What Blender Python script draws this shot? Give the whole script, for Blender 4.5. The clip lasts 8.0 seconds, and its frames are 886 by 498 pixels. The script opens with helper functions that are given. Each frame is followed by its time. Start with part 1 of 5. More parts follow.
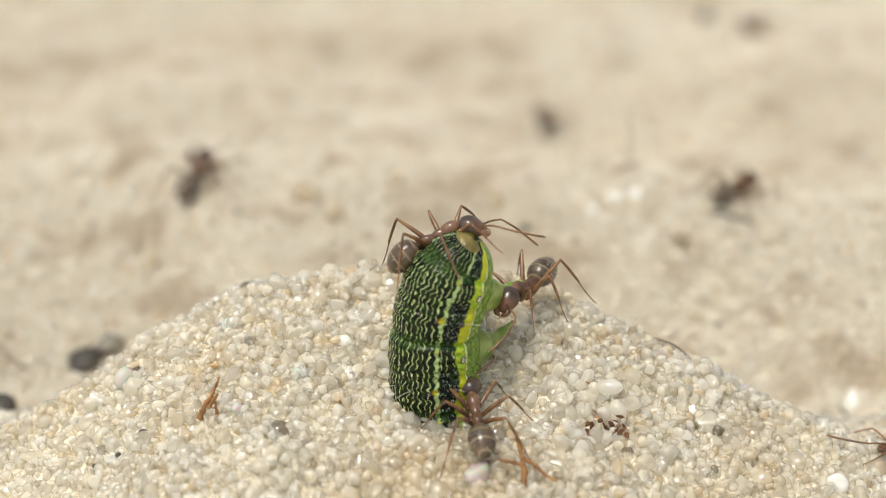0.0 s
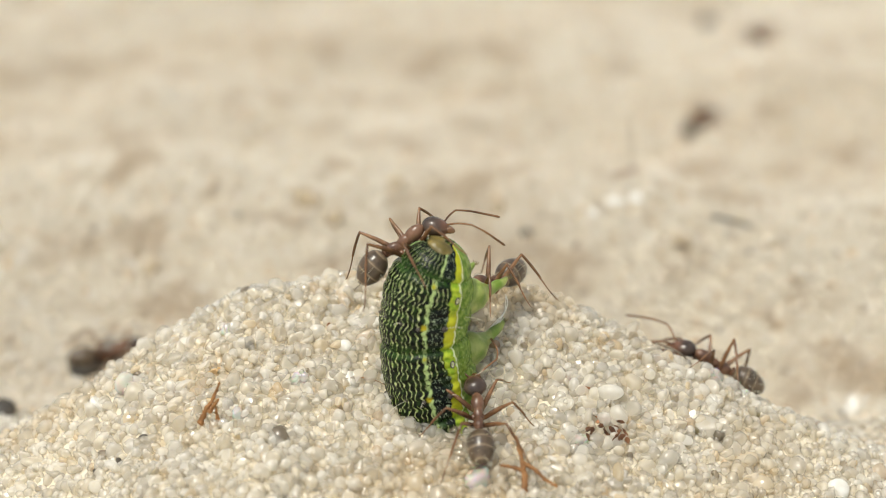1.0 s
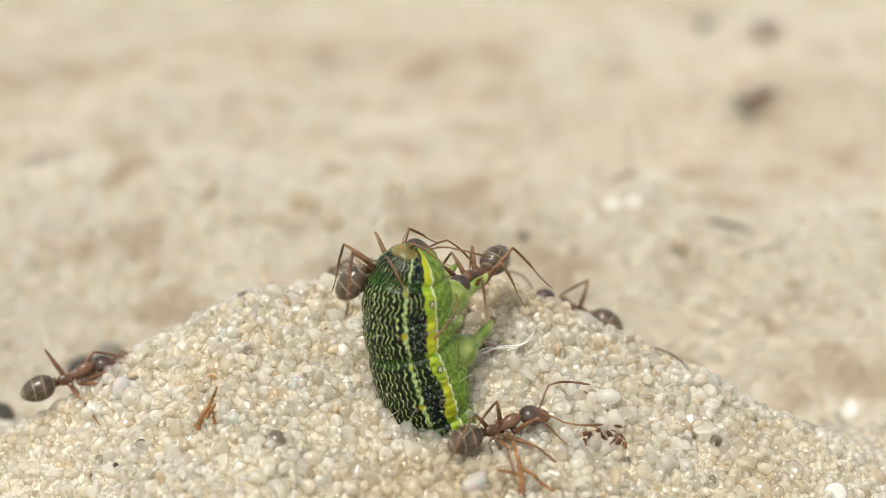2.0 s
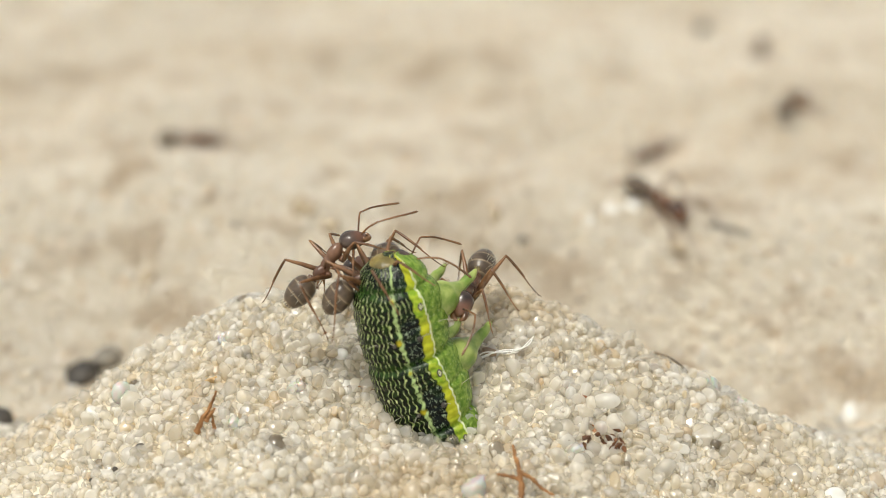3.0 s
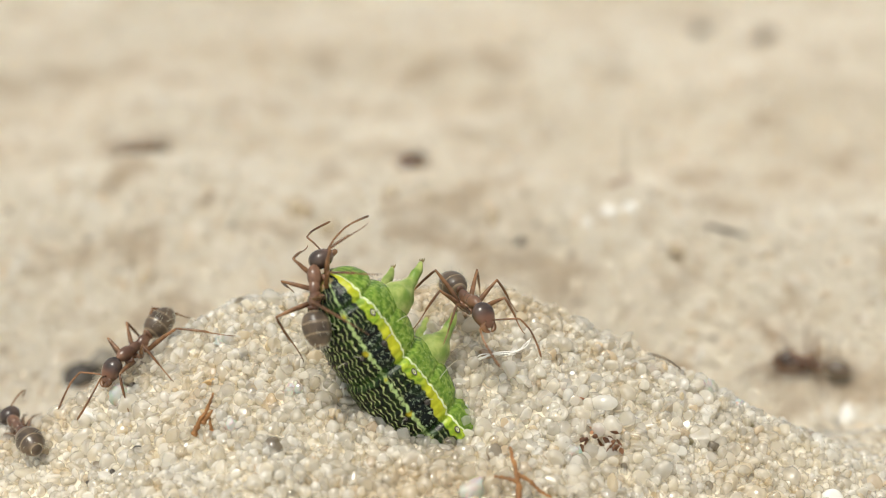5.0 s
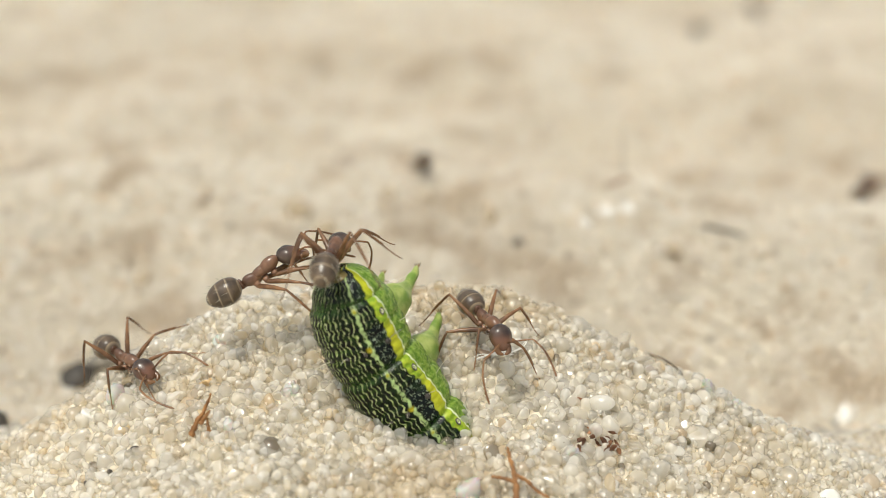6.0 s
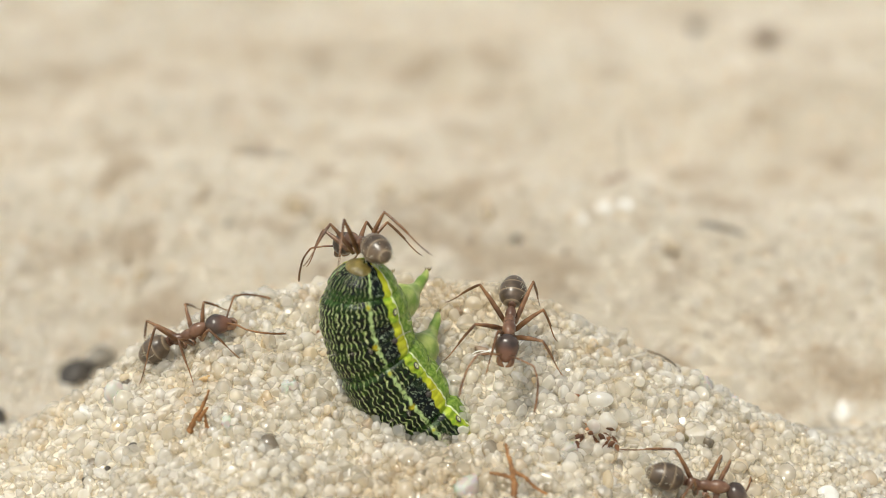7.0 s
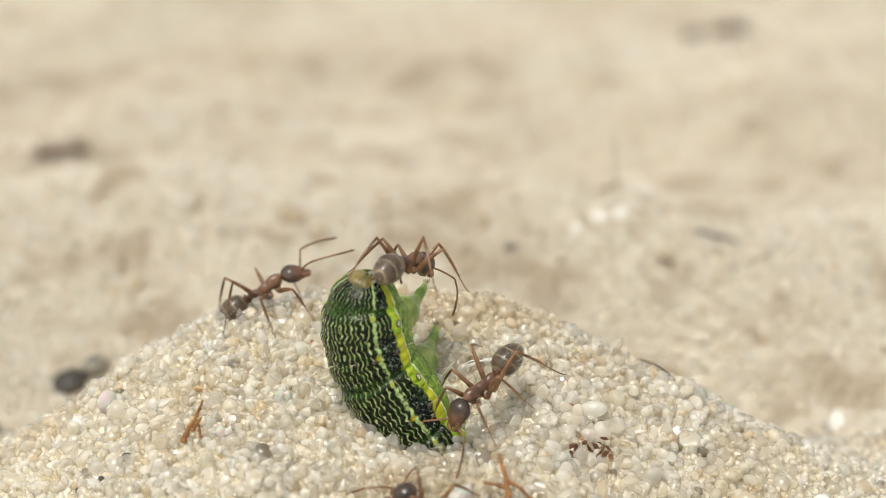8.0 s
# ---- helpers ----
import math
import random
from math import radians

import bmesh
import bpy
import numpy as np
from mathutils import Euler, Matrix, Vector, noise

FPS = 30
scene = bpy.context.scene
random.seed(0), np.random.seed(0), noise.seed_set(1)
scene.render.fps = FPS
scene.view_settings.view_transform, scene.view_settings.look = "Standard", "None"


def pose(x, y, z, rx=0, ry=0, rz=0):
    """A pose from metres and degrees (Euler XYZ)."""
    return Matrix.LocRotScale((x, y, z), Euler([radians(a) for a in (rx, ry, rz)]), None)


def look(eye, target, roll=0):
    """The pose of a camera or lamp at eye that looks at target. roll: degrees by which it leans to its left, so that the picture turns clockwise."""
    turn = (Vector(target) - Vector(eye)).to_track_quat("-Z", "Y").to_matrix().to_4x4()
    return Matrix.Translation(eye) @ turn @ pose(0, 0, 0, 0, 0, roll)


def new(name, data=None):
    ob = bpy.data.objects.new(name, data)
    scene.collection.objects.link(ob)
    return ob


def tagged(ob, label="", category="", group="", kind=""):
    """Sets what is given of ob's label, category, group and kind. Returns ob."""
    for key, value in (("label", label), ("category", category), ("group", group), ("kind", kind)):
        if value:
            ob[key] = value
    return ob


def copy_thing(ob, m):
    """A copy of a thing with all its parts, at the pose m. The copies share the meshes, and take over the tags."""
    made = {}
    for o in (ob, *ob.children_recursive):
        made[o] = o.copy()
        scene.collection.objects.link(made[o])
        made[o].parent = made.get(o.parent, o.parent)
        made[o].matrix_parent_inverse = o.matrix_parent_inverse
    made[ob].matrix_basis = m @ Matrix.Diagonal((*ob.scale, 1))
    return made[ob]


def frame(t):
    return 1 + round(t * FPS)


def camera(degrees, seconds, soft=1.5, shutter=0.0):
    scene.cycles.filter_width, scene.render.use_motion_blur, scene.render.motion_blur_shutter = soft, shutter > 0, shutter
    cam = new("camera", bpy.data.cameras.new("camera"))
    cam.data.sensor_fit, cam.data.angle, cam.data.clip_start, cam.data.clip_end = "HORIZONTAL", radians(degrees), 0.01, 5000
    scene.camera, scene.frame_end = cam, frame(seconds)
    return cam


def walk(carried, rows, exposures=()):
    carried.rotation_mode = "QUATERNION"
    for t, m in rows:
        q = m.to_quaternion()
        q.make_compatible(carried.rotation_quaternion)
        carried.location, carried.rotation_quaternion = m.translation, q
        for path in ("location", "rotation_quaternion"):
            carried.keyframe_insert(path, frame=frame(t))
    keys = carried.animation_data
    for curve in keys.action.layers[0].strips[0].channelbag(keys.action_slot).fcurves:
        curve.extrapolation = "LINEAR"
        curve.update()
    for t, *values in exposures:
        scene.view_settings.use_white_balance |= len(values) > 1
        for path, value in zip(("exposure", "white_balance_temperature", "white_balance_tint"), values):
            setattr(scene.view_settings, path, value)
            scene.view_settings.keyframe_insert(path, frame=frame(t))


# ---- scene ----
cam = camera(30, 8.0, soft=0.55)
cam.data.dof.use_dof = True
cam.data.dof.focus_distance = 0.0788
cam.data.dof.aperture_fstop = 31
cam.data.dof.aperture_blades = 0

MM = 0.001  # everything below is written in millimetres


def mm(x, y, z, rx=0, ry=0, rz=0):
    return pose(x * MM, y * MM, z * MM, rx, ry, rz)


# PATH BEGIN
walk(cam, [
    (0, mm(-0.000, -70.100, 34.400, 70.000, 0, 0.000)), (0.5, mm(0.004, -70.088, 34.433, 70.062, 0, -0.007)), (1, mm(-0.008, -70.076, 34.466, 70.123, 0, 0.015)),
    (1.5, mm(0.024, -70.064, 34.500, 70.185, 0, -0.044)), (2.2, mm(0.031, -70.050, 34.537, 70.255, 0, -0.057)), (3, mm(0.039, -70.034, 34.581, 70.336, 0, -0.073)),
    (3.5, mm(0.075, -70.026, 34.603, 70.377, 0, -0.139)), (4, mm(0.071, -70.024, 34.610, 70.391, 0, -0.131)), (4.5, mm(0.063, -70.025, 34.606, 70.384, 0, -0.117)),
    (5.2, mm(0.087, -70.024, 34.608, 70.387, 0, -0.161)), (6, mm(0.114, -70.024, 34.610, 70.391, 0, -0.212)), (6.5, mm(0.122, -70.032, 34.588, 70.350, 0, -0.226)),
    (7, mm(0.141, -70.040, 34.566, 70.308, 0, -0.263)), (7.5, mm(0.224, -70.015, 34.632, 70.432, 0, -0.416)), (8, mm(0.227, -69.994, 34.691, 70.541, 0, -0.423))],
    exposures=[(0.0, 0.15, 6520, 6), (8.0, 0.15, 6520, 6)])
# PATH END

# ---- light: bright overcast sky, soft high sun ----
world = bpy.data.worlds.new("sky")
scene.world = world
world.use_nodes = True
wn = world.node_tree
sky = wn.nodes.new("ShaderNodeTexSky")
sky.sky_type = "NISHITA"
sky.sun_disc = False
sky.sun_elevation = radians(67)
sky.sun_rotation = radians(220)
sky.air_density, sky.dust_density, sky.ozone_density = 1.0, 4.0, 0.6
pale = wn.nodes.new("ShaderNodeHueSaturation")  # thin cloud: the blue is mostly gone
pale.inputs["Saturation"].default_value = 0.25
wn.links.new(sky.outputs[0], pale.inputs["Color"])
wn.links.new(pale.outputs[0], wn.nodes["Background"].inputs[0])
wn.nodes["Background"].inputs[1].default_value = 0.135
sun_data = bpy.data.lights.new("sun", "SUN")
sun_data.energy, sun_data.angle, sun_data.color = 1.95, radians(6), (1.0, 0.93, 0.82)
sun = new("sun", sun_data)
sun.matrix_world = look((-0.25, -0.30, 0.92), (0, 0, 0))


# ---- materials ----
SEG, COUNT = 1.2, 11  # caterpillar: length (mm) and number of the rigid pieces
RING, FOLD, CREASE = 3.6, 1.2, 0.45  # a body ring, where the first deep fold lies, and the small creases between


class Nodes:
    """Short hand for building a node material."""

    def __init__(self, name):
        self.mat = bpy.data.materials.new(name)
        self.mat.use_nodes = True
        self.tree = self.mat.node_tree
        self.bsdf = self.tree.nodes["Principled BSDF"]

    def put(self, socket, value):
        if hasattr(value, "is_output"):
            self.tree.links.new(value, socket)
        elif value is not None:
            socket.default_value = value

    def node(self, kind, **inputs):
        n = self.tree.nodes.new("ShaderNode" + kind)
        for key, value in inputs.items():
            self.put(n.inputs[key], value)
        return n

    def math(self, op, a, b=None, c=None, clamp=False):
        n = self.tree.nodes.new("ShaderNodeMath")
        n.operation, n.use_clamp = op, clamp
        for i, v in enumerate((a, b, c)):
            if v is not None:
                self.put(n.inputs[i], v)
        return n.outputs[0]

    def step(self, x, low, high):
        """0 below low, 1 above high, smooth between."""
        n = self.tree.nodes.new("ShaderNodeMapRange")
        n.interpolation_type = "SMOOTHSTEP"
        self.put(n.inputs["Value"], x)
        n.inputs["From Min"].default_value, n.inputs["From Max"].default_value = low, high
        return n.outputs[0]

    def band(self, x, centre, half, soft):
        d = self.math("ABSOLUTE", self.math("SUBTRACT", x, centre))
        return self.math("SUBTRACT", 1.0, self.step(d, half - soft, half + soft))

    def noise(self, scale, detail=2.0, vector=None, rough=0.5, out=0, distortion=0.0):
        n = self.tree.nodes.new("ShaderNodeTexNoise")
        if vector is None:
            vector = self.node("TexCoord").outputs["Object"]
        self.put(n.inputs["Vector"], vector)
        n.inputs["Scale"].default_value, n.inputs["Detail"].default_value = scale, detail
        n.inputs["Roughness"].default_value, n.inputs["Distortion"].default_value = rough, distortion
        return n.outputs[out]

    def ramp(self, fac, stops, mode="LINEAR"):
        n = self.tree.nodes.new("ShaderNodeValToRGB")
        n.color_ramp.interpolation = mode
        el = n.color_ramp.elements
        while len(el) < len(stops):
            el.new(0.5)
        for e, (p, c) in zip(el, stops):
            e.position, e.color = p, (*c, 1)
        self.put(n.inputs[0], fac)
        return n.outputs[0]

    def mix(self, fac, a, b, blend="MIX"):
        n = self.tree.nodes.new("ShaderNodeMix")
        n.data_type, n.blend_type = "RGBA", blend
        self.put(n.inputs["Factor"], fac)
        for key, v in ((6, a), (7, b)):
            self.put(n.inputs[key], (*v, 1) if isinstance(v, tuple) and len(v) == 3 else v)
        return n.outputs[2]

    def bump(self, height, strength, distance):
        n = self.node("Bump", Height=height, Strength=strength, Distance=distance)
        self.put(self.bsdf.inputs["Normal"], n.outputs[0])

    def done(self, **inputs):
        for key, value in inputs.items():
            key = key.replace("_", " ")
            if isinstance(value, tuple) and len(value) == 3 and key != "Subsurface Radius":
                value = (*value, 1)
            self.put(self.bsdf.inputs[key], value)
        return self.mat


def sand_sheet_material():
    k = Nodes("packed_sand")
    grain = k.tree.nodes.new("ShaderNodeTexVoronoi")
    grain.inputs["Scale"].default_value = 1900
    k.put(grain.inputs["Vector"], k.node("TexCoord").outputs["Object"])
    big = k.noise(45, 3)
    col = k.ramp(k.node("SeparateColor", Color=grain.outputs["Color"]).outputs[0],
                 [(0.0, (0.60, 0.54, 0.42)), (0.4, (0.68, 0.62, 0.50)), (1.0, (0.75, 0.69, 0.57))])
    col = k.mix(k.math("MULTIPLY", k.step(big, 0.45, 0.75), 0.5), col, (0.50, 0.42, 0.30))
    k.bump(grain.outputs["Distance"], 0.6, 0.0003)
    return k.done(Base_Color=col, Roughness=0.6)


def grain_material(name):
    """Rounded quartz: part frosted body that light soaks into, part clear glass; each grain has its own tint and clarity."""
    k = Nodes(name)
    rnd = k.node("NewGeometry").outputs["Random Per Island"]
    other = k.math("FRACT", k.math("MULTIPLY", rnd, 37.3))
    third = k.math("FRACT", k.math("MULTIPLY", rnd, 211.7))
    col = k.ramp(rnd, [(0.0, (0.96, 0.92, 0.83)), (0.15, (0.985, 0.97, 0.93)), (0.32, (0.96, 0.92, 0.83)),
                       (0.50, (0.985, 0.97, 0.94)), (0.68, (0.95, 0.89, 0.76)), (0.84, (0.98, 0.965, 0.92)), (0.93, (0.94, 0.87, 0.73)),
                       (0.960, (0.84, 0.68, 0.42)), (0.978, (0.86, 0.76, 0.64)), (0.994, (0.76, 0.66, 0.50)),
                       (0.9990, (0.22, 0.18, 0.13))])
    patch = k.noise(95, 3)
    col = k.mix(k.math("MULTIPLY", k.step(patch, 0.50, 0.68), 0.60), col, (0.86, 0.74, 0.52))
    inside = k.noise(2000, 2)  # stained cracks inside the grain
    col = k.mix(k.math("MULTIPLY", k.step(inside, 0.45, 0.30), 0.25), col, (0.84, 0.74, 0.54))
    k.bump(k.noise(2400, 2), 0.30, 0.00010)
    normal = k.bsdf.inputs["Normal"].links[0].from_socket
    mat = k.done(Base_Color=col, Roughness=0.5, Specular_IOR_Level=0.0)
    soaked = k.node("BsdfTranslucent", Color=col, Normal=normal)
    clear = k.node("BsdfTransparent", Color=(1.0, 0.985, 0.95, 1))
    glass = k.node("BsdfRefraction", Color=(1.0, 0.99, 0.965, 1), Roughness=0.02, IOR=1.45, Normal=normal)
    skin = k.node("BsdfGlossy", Color=(1, 1, 1, 1), Roughness=k.math("ADD", 0.10, k.math("MULTIPLY", third, 0.12)), Normal=normal)
    body, bead, whole, shell = k.node("MixShader", Fac=0.60), k.node("MixShader"), k.node("MixShader"), k.node("MixShader")
    see = k.step(other, 0.25, 0.62)  # some grains clear, most milky
    k.put(bead.inputs[0], k.math("ADD", 0.06, k.math("MULTIPLY", see, 0.34)))
    k.put(whole.inputs[0], k.math("ADD", 0.28, k.math("MULTIPLY", see, 0.20)))
    k.put(shell.inputs[0], k.math("ADD", 0.055, k.math("MULTIPLY", k.math("POWER", k.node("LayerWeight", Blend=0.5, Normal=normal).outputs["Facing"], 3.5), 0.62)))
    for shader, slot in ((k.bsdf, body.inputs[1]), (soaked, body.inputs[2]), (body, bead.inputs[1]), (glass, bead.inputs[2]),
                         (bead, whole.inputs[1]), (clear, whole.inputs[2]), (whole, shell.inputs[1]), (skin, shell.inputs[2]),
                         (shell, k.tree.nodes["Material Output"].inputs[0])):
        k.tree.links.new(shader.outputs[0], slot)
    return mat


def far_grain_material():
    """The same sand on the lower ground, too far off for a grain's inside to show; iron-stained in drifts."""
    k = Nodes("lower_sand")
    rnd = k.node("NewGeometry").outputs["Random Per Island"]
    col = k.ramp(rnd, [(0.0, (0.68, 0.61, 0.49)), (0.3, (0.74, 0.68, 0.57)), (0.6, (0.69, 0.61, 0.48)), (0.9, (0.82, 0.77, 0.68)),
                       (0.97, (0.66, 0.49, 0.30)), (0.995, (0.30, 0.25, 0.20))])
    stain = k.math("MULTIPLY", k.step(k.noise(38, 2), 0.44, 0.66), 0.30)
    col = k.mix(stain, col, (0.50, 0.40, 0.27))
    fleck = k.math("MULTIPLY", k.step(k.noise(190, 3), 0.52, 0.66), 0.55)
    col = k.mix(fleck, col, (0.42, 0.31, 0.19))
    mat = k.done(Base_Color=col, Roughness=0.55, Specular_IOR_Level=0.3, Subsurface_Weight=0.4, Subsurface_Radius=(1.0, 0.9, 0.7), Subsurface_Scale=0.0002)
    soaked, body = k.node("BsdfTranslucent", Color=col), k.node("MixShader", Fac=0.22)
    for shader, slot in ((k.bsdf, body.inputs[1]), (soaked, body.inputs[2]), (body, k.tree.nodes["Material Output"].inputs[0])):
        k.tree.links.new(shader.outputs[0], slot)
    return mat


def chitin_material(name, dark, light, rough, hair=0.10, front=None):
    k = Nodes(name)
    col = k.mix(k.step(k.noise(1100, 4), 0.35, 0.68), dark, light)
    if front:  # paler, redder face
        x = k.node("SeparateXYZ", Vector=k.node("TexCoord").outputs["Object"]).outputs[0]
        col = k.mix(k.step(k.math("ADD", x, k.math("MULTIPLY", k.noise(2500, 2), 0.0002)), 0.00040, 0.00085), col, front)
    k.bump(k.noise(11000, 3), 0.30, 0.00004)
    return k.done(Base_Color=col, Roughness=rough, Sheen_Weight=hair, Sheen_Roughness=0.35, Sheen_Tint=(0.9, 0.82, 0.7))


def gaster_material():
    k = Nodes("banded_gaster")
    x = k.node("SeparateXYZ", Vector=k.node("TexCoord").outputs["Object"]).outputs[0]
    ph = k.math("FRACT", k.math("ADD", k.math("MULTIPLY", x, 1 / 0.00043), 0.1))
    pale = k.step(ph, 0.02, 0.24)
    n = k.noise(1500, 3)
    col = k.mix(k.step(n, 0.3, 0.7), (0.045, 0.031, 0.021), (0.145, 0.100, 0.062))
    col = k.mix(k.math("SUBTRACT", 1.0, pale), col, (0.27, 0.205, 0.13))
    k.bump(k.noise(12000, 2), 0.25, 0.00003)
    return k.done(Base_Color=col, Roughness=0.28, Sheen_Weight=0.12, Sheen_Roughness=0.3, Sheen_Tint=(0.9, 0.85, 0.76))


def plain_material(name, a, b, scale, rough, bump=0.3, depth=0.00006, **more):
    k = Nodes(name)
    col = k.mix(k.step(k.noise(scale, 4), 0.3, 0.7), a, b)
    k.bump(k.noise(scale * 3, 3), bump, depth)
    return k.done(Base_Color=col, Roughness=rough, **more)


def caterpillar_material():
    """Black-green back with wavy pale lines, yellow and white side line, green belly. The 'rest' attribute holds the
    angle from the middle of the back (degrees) and the way along the body (mm)."""
    k = Nodes("caterpillar_skin")
    at = k.node("Attribute")
    at.attribute_name = "rest"
    sep = k.node("SeparateXYZ", Vector=at.outputs["Vector"])
    a, s = k.math("ABSOLUTE", sep.outputs[0]), sep.outputs[1]
    arc = k.math("MULTIPLY", a, 0.036)  # mm round the body
    off = k.math("MULTIPLY", k.math("FRACT", k.math("DIVIDE", k.math("SUBTRACT", s, FOLD), RING)), RING)  # mm up from the last deep fold
    v = k.node("CombineXYZ", X=k.math("MULTIPLY", sep.outputs[0], 0.036), Y=s, Z=0.0).outputs[0]
    n1, n2, n3 = k.noise(0.8, 2, v), k.noise(4.0, 3, v), k.noise(8.0, 2, v)
    fold = k.math("SUBTRACT", 1.0, k.step(k.math("MINIMUM", off, k.math("SUBTRACT", RING, off)), 0.10, 0.34))
    phase = k.math("MULTIPLY", s, 2 * math.pi / CREASE)
    wig = k.math("SINE", k.math("ADD", phase, k.math("MULTIPLY", n1, 5.0)))
    # wavy pale lines along the back, bowed and thinned at each crease
    aw = k.math("ADD", k.math("ADD", a, k.math("MULTIPLY", wig, 1.05)), k.math("MULTIPLY", k.math("SUBTRACT", k.noise(1.3, 2, v), 0.5), 15.0))
    saw = k.math("ABSOLUTE", k.math("SUBTRACT", k.math("FRACT", k.math("DIVIDE", aw, 7.6)), 0.5))
    thin = k.math("MULTIPLY", k.math("ADD", k.math("COSINE", phase), 1.0), 0.030)
    line = k.step(k.math("SUBTRACT", saw, thin), 0.330, 0.405)
    line = k.math("MULTIPLY", line, k.step(k.noise(3.6, 2, v), 0.36, 0.47))
    # between the black blotches the lines run on down the flank
    gap = k.math("MULTIPLY", k.step(k.math("ADD", off, k.math("MULTIPLY", n2, 0.5)), 2.3, 2.7), k.math("SUBTRACT", 1.0, k.step(off, 3.25, 3.5)))
    line = k.math("MULTIPLY", line, k.math("SUBTRACT", 1.0, k.step(k.math("SUBTRACT", a, k.math("MULTIPLY", gap, 26.0)), 45, 49)))
    line = k.math("MULTIPLY", line, k.math("ADD", 0.30, k.math("MULTIPLY", k.step(s, 3.9, 4.9), 0.70)))  # lines dimmed just above the sand: the shade at the foot is painted in
    line = k.math("MULTIPLY", line, k.math("SUBTRACT", 1.0, k.math("MULTIPLY", k.step(s, 11.5, 12.4), 0.55)))  # lines weaker on the last ring as well
    ground = k.mix(k.step(n2, 0.42, 0.68), (0.002, 0.004, 0.002), (0.011, 0.027, 0.004))
    ground = k.mix(k.math("MULTIPLY", k.step(n1, 0.50, 0.66), 0.5), ground, (0.013, 0.030, 0.004))
    back = k.mix(line, ground, k.mix(k.step(n3, 0.38, 0.62), (0.20, 0.28, 0.07), (0.52, 0.55, 0.28)))
    # brighter pale line between back and flank band
    sub = k.band(k.math("ADD", a, k.math("MULTIPLY", wig, 1.2)), 48, 2.6, 1.2)
    back = k.mix(k.math("MULTIPLY", sub, k.step(n2, 0.36, 0.48)), back, (0.34, 0.45, 0.18))
    # velvet black band with short pale dashes
    dash = k.node("CombineXYZ", X=k.math("MULTIPLY", sep.outputs[0], 0.13), Y=k.math("MULTIPLY", s, 1.5), Z=3.0).outputs[0]
    fleck = k.math("ABSOLUTE", k.math("SUBTRACT", k.noise(1.9, 2, dash, distortion=1.0), 0.5))
    fleck = k.math("MULTIPLY", k.math("SUBTRACT", 1.0, k.step(fleck, 0.014, 0.040)), k.step(k.noise(5.0, 1, v), 0.48, 0.56))
    flank = k.mix(fleck, (0.004, 0.007, 0.006), (0.24, 0.30, 0.19))
    flank = k.mix(k.math("MULTIPLY", k.step(k.noise(0.9, 1, v), 0.52, 0.62), 0.4), flank, (0.014, 0.036, 0.007))
    col = k.mix(k.math("MULTIPLY", k.step(a, 50, 53), k.math("SUBTRACT", 1.0, k.math("MULTIPLY", gap, 0.85))), back, flank)
    col = k.mix(k.math("MULTIPLY", fold, k.step(n2, 0.35, 0.65)), col, (0.026, 0.066, 0.010))
    # yellow spot and black dot by the wart of every ring
    def spot(deg, up, near, far):
        d = k.math("SQRT", k.math("ADD", k.math("POWER", k.math("SUBTRACT", arc, deg * 0.036), 2.0), k.math("POWER", k.math("SUBTRACT", off, up), 2.0)))
        return k.math("SUBTRACT", 1.0, k.step(k.math("ADD", d, k.math("MULTIPLY", k.math("SUBTRACT", n2, 0.5), 0.25)), near, far))
    col = k.mix(spot(45, 1.30, 0.04, 0.20), col, (0.42, 0.36, 0.02))
    col = k.mix(spot(47, 3.30, 0.02, 0.15), col, (0.34, 0.33, 0.025))
    col = k.mix(spot(38, 1.15, 0.09, 0.16), col, (0.004, 0.004, 0.004))
    # scalloped yellow side stripe with a thin white lower edge, then the green belly
    scallop = k.math("MULTIPLY", k.math("COSINE", k.math("MULTIPLY", off, 2 * math.pi / RING)), 2.6)
    edge = k.math("ADD", k.math("ADD", a, scallop), k.math("ADD", k.math("MULTIPLY", wig, 1.0), k.math("MULTIPLY", k.math("SUBTRACT", k.noise(1.6, 2, v), 0.5), 12.0)))
    green = k.mix(k.step(n2, 0.38, 0.62), (0.20, 0.32, 0.022), (0.38, 0.47, 0.040))
    bright = k.math("SUBTRACT", 1.0, k.step(k.math("ABSOLUTE", k.math("SUBTRACT", off, 1.1)), 0.5, 1.2))
    stripe = k.mix(k.math("MULTIPLY", bright, 0.65), green, (0.50, 0.47, 0.022))
    col = k.mix(k.step(edge, 73, 75.5), col, stripe)
    col = k.mix(k.math("MULTIPLY", k.band(edge, 90, 1.8, 0.9), k.step(n3, 0.30, 0.42)), col, (0.72, 0.78, 0.50))
    belly = k.mix(k.step(n2, 0.36, 0.66), (0.095, 0.185, 0.020), (0.24, 0.35, 0.055))
    belly = k.mix(k.math("MULTIPLY", k.step(n3, 0.60, 0.72), 0.35), belly, (0.50, 0.58, 0.30))
    col = k.mix(k.step(edge, 91.5, 94), col, belly)
    k.bump(k.math("ADD", n2, k.math("MULTIPLY", line, 0.35)), 0.45, 0.00012)
    return k.done(Base_Color=col, Roughness=0.26, Specular_IOR_Level=0.18, Subsurface_Weight=0.05, Subsurface_Radius=(0.4, 0.6, 0.15),
                  Subsurface_Scale=0.0004)


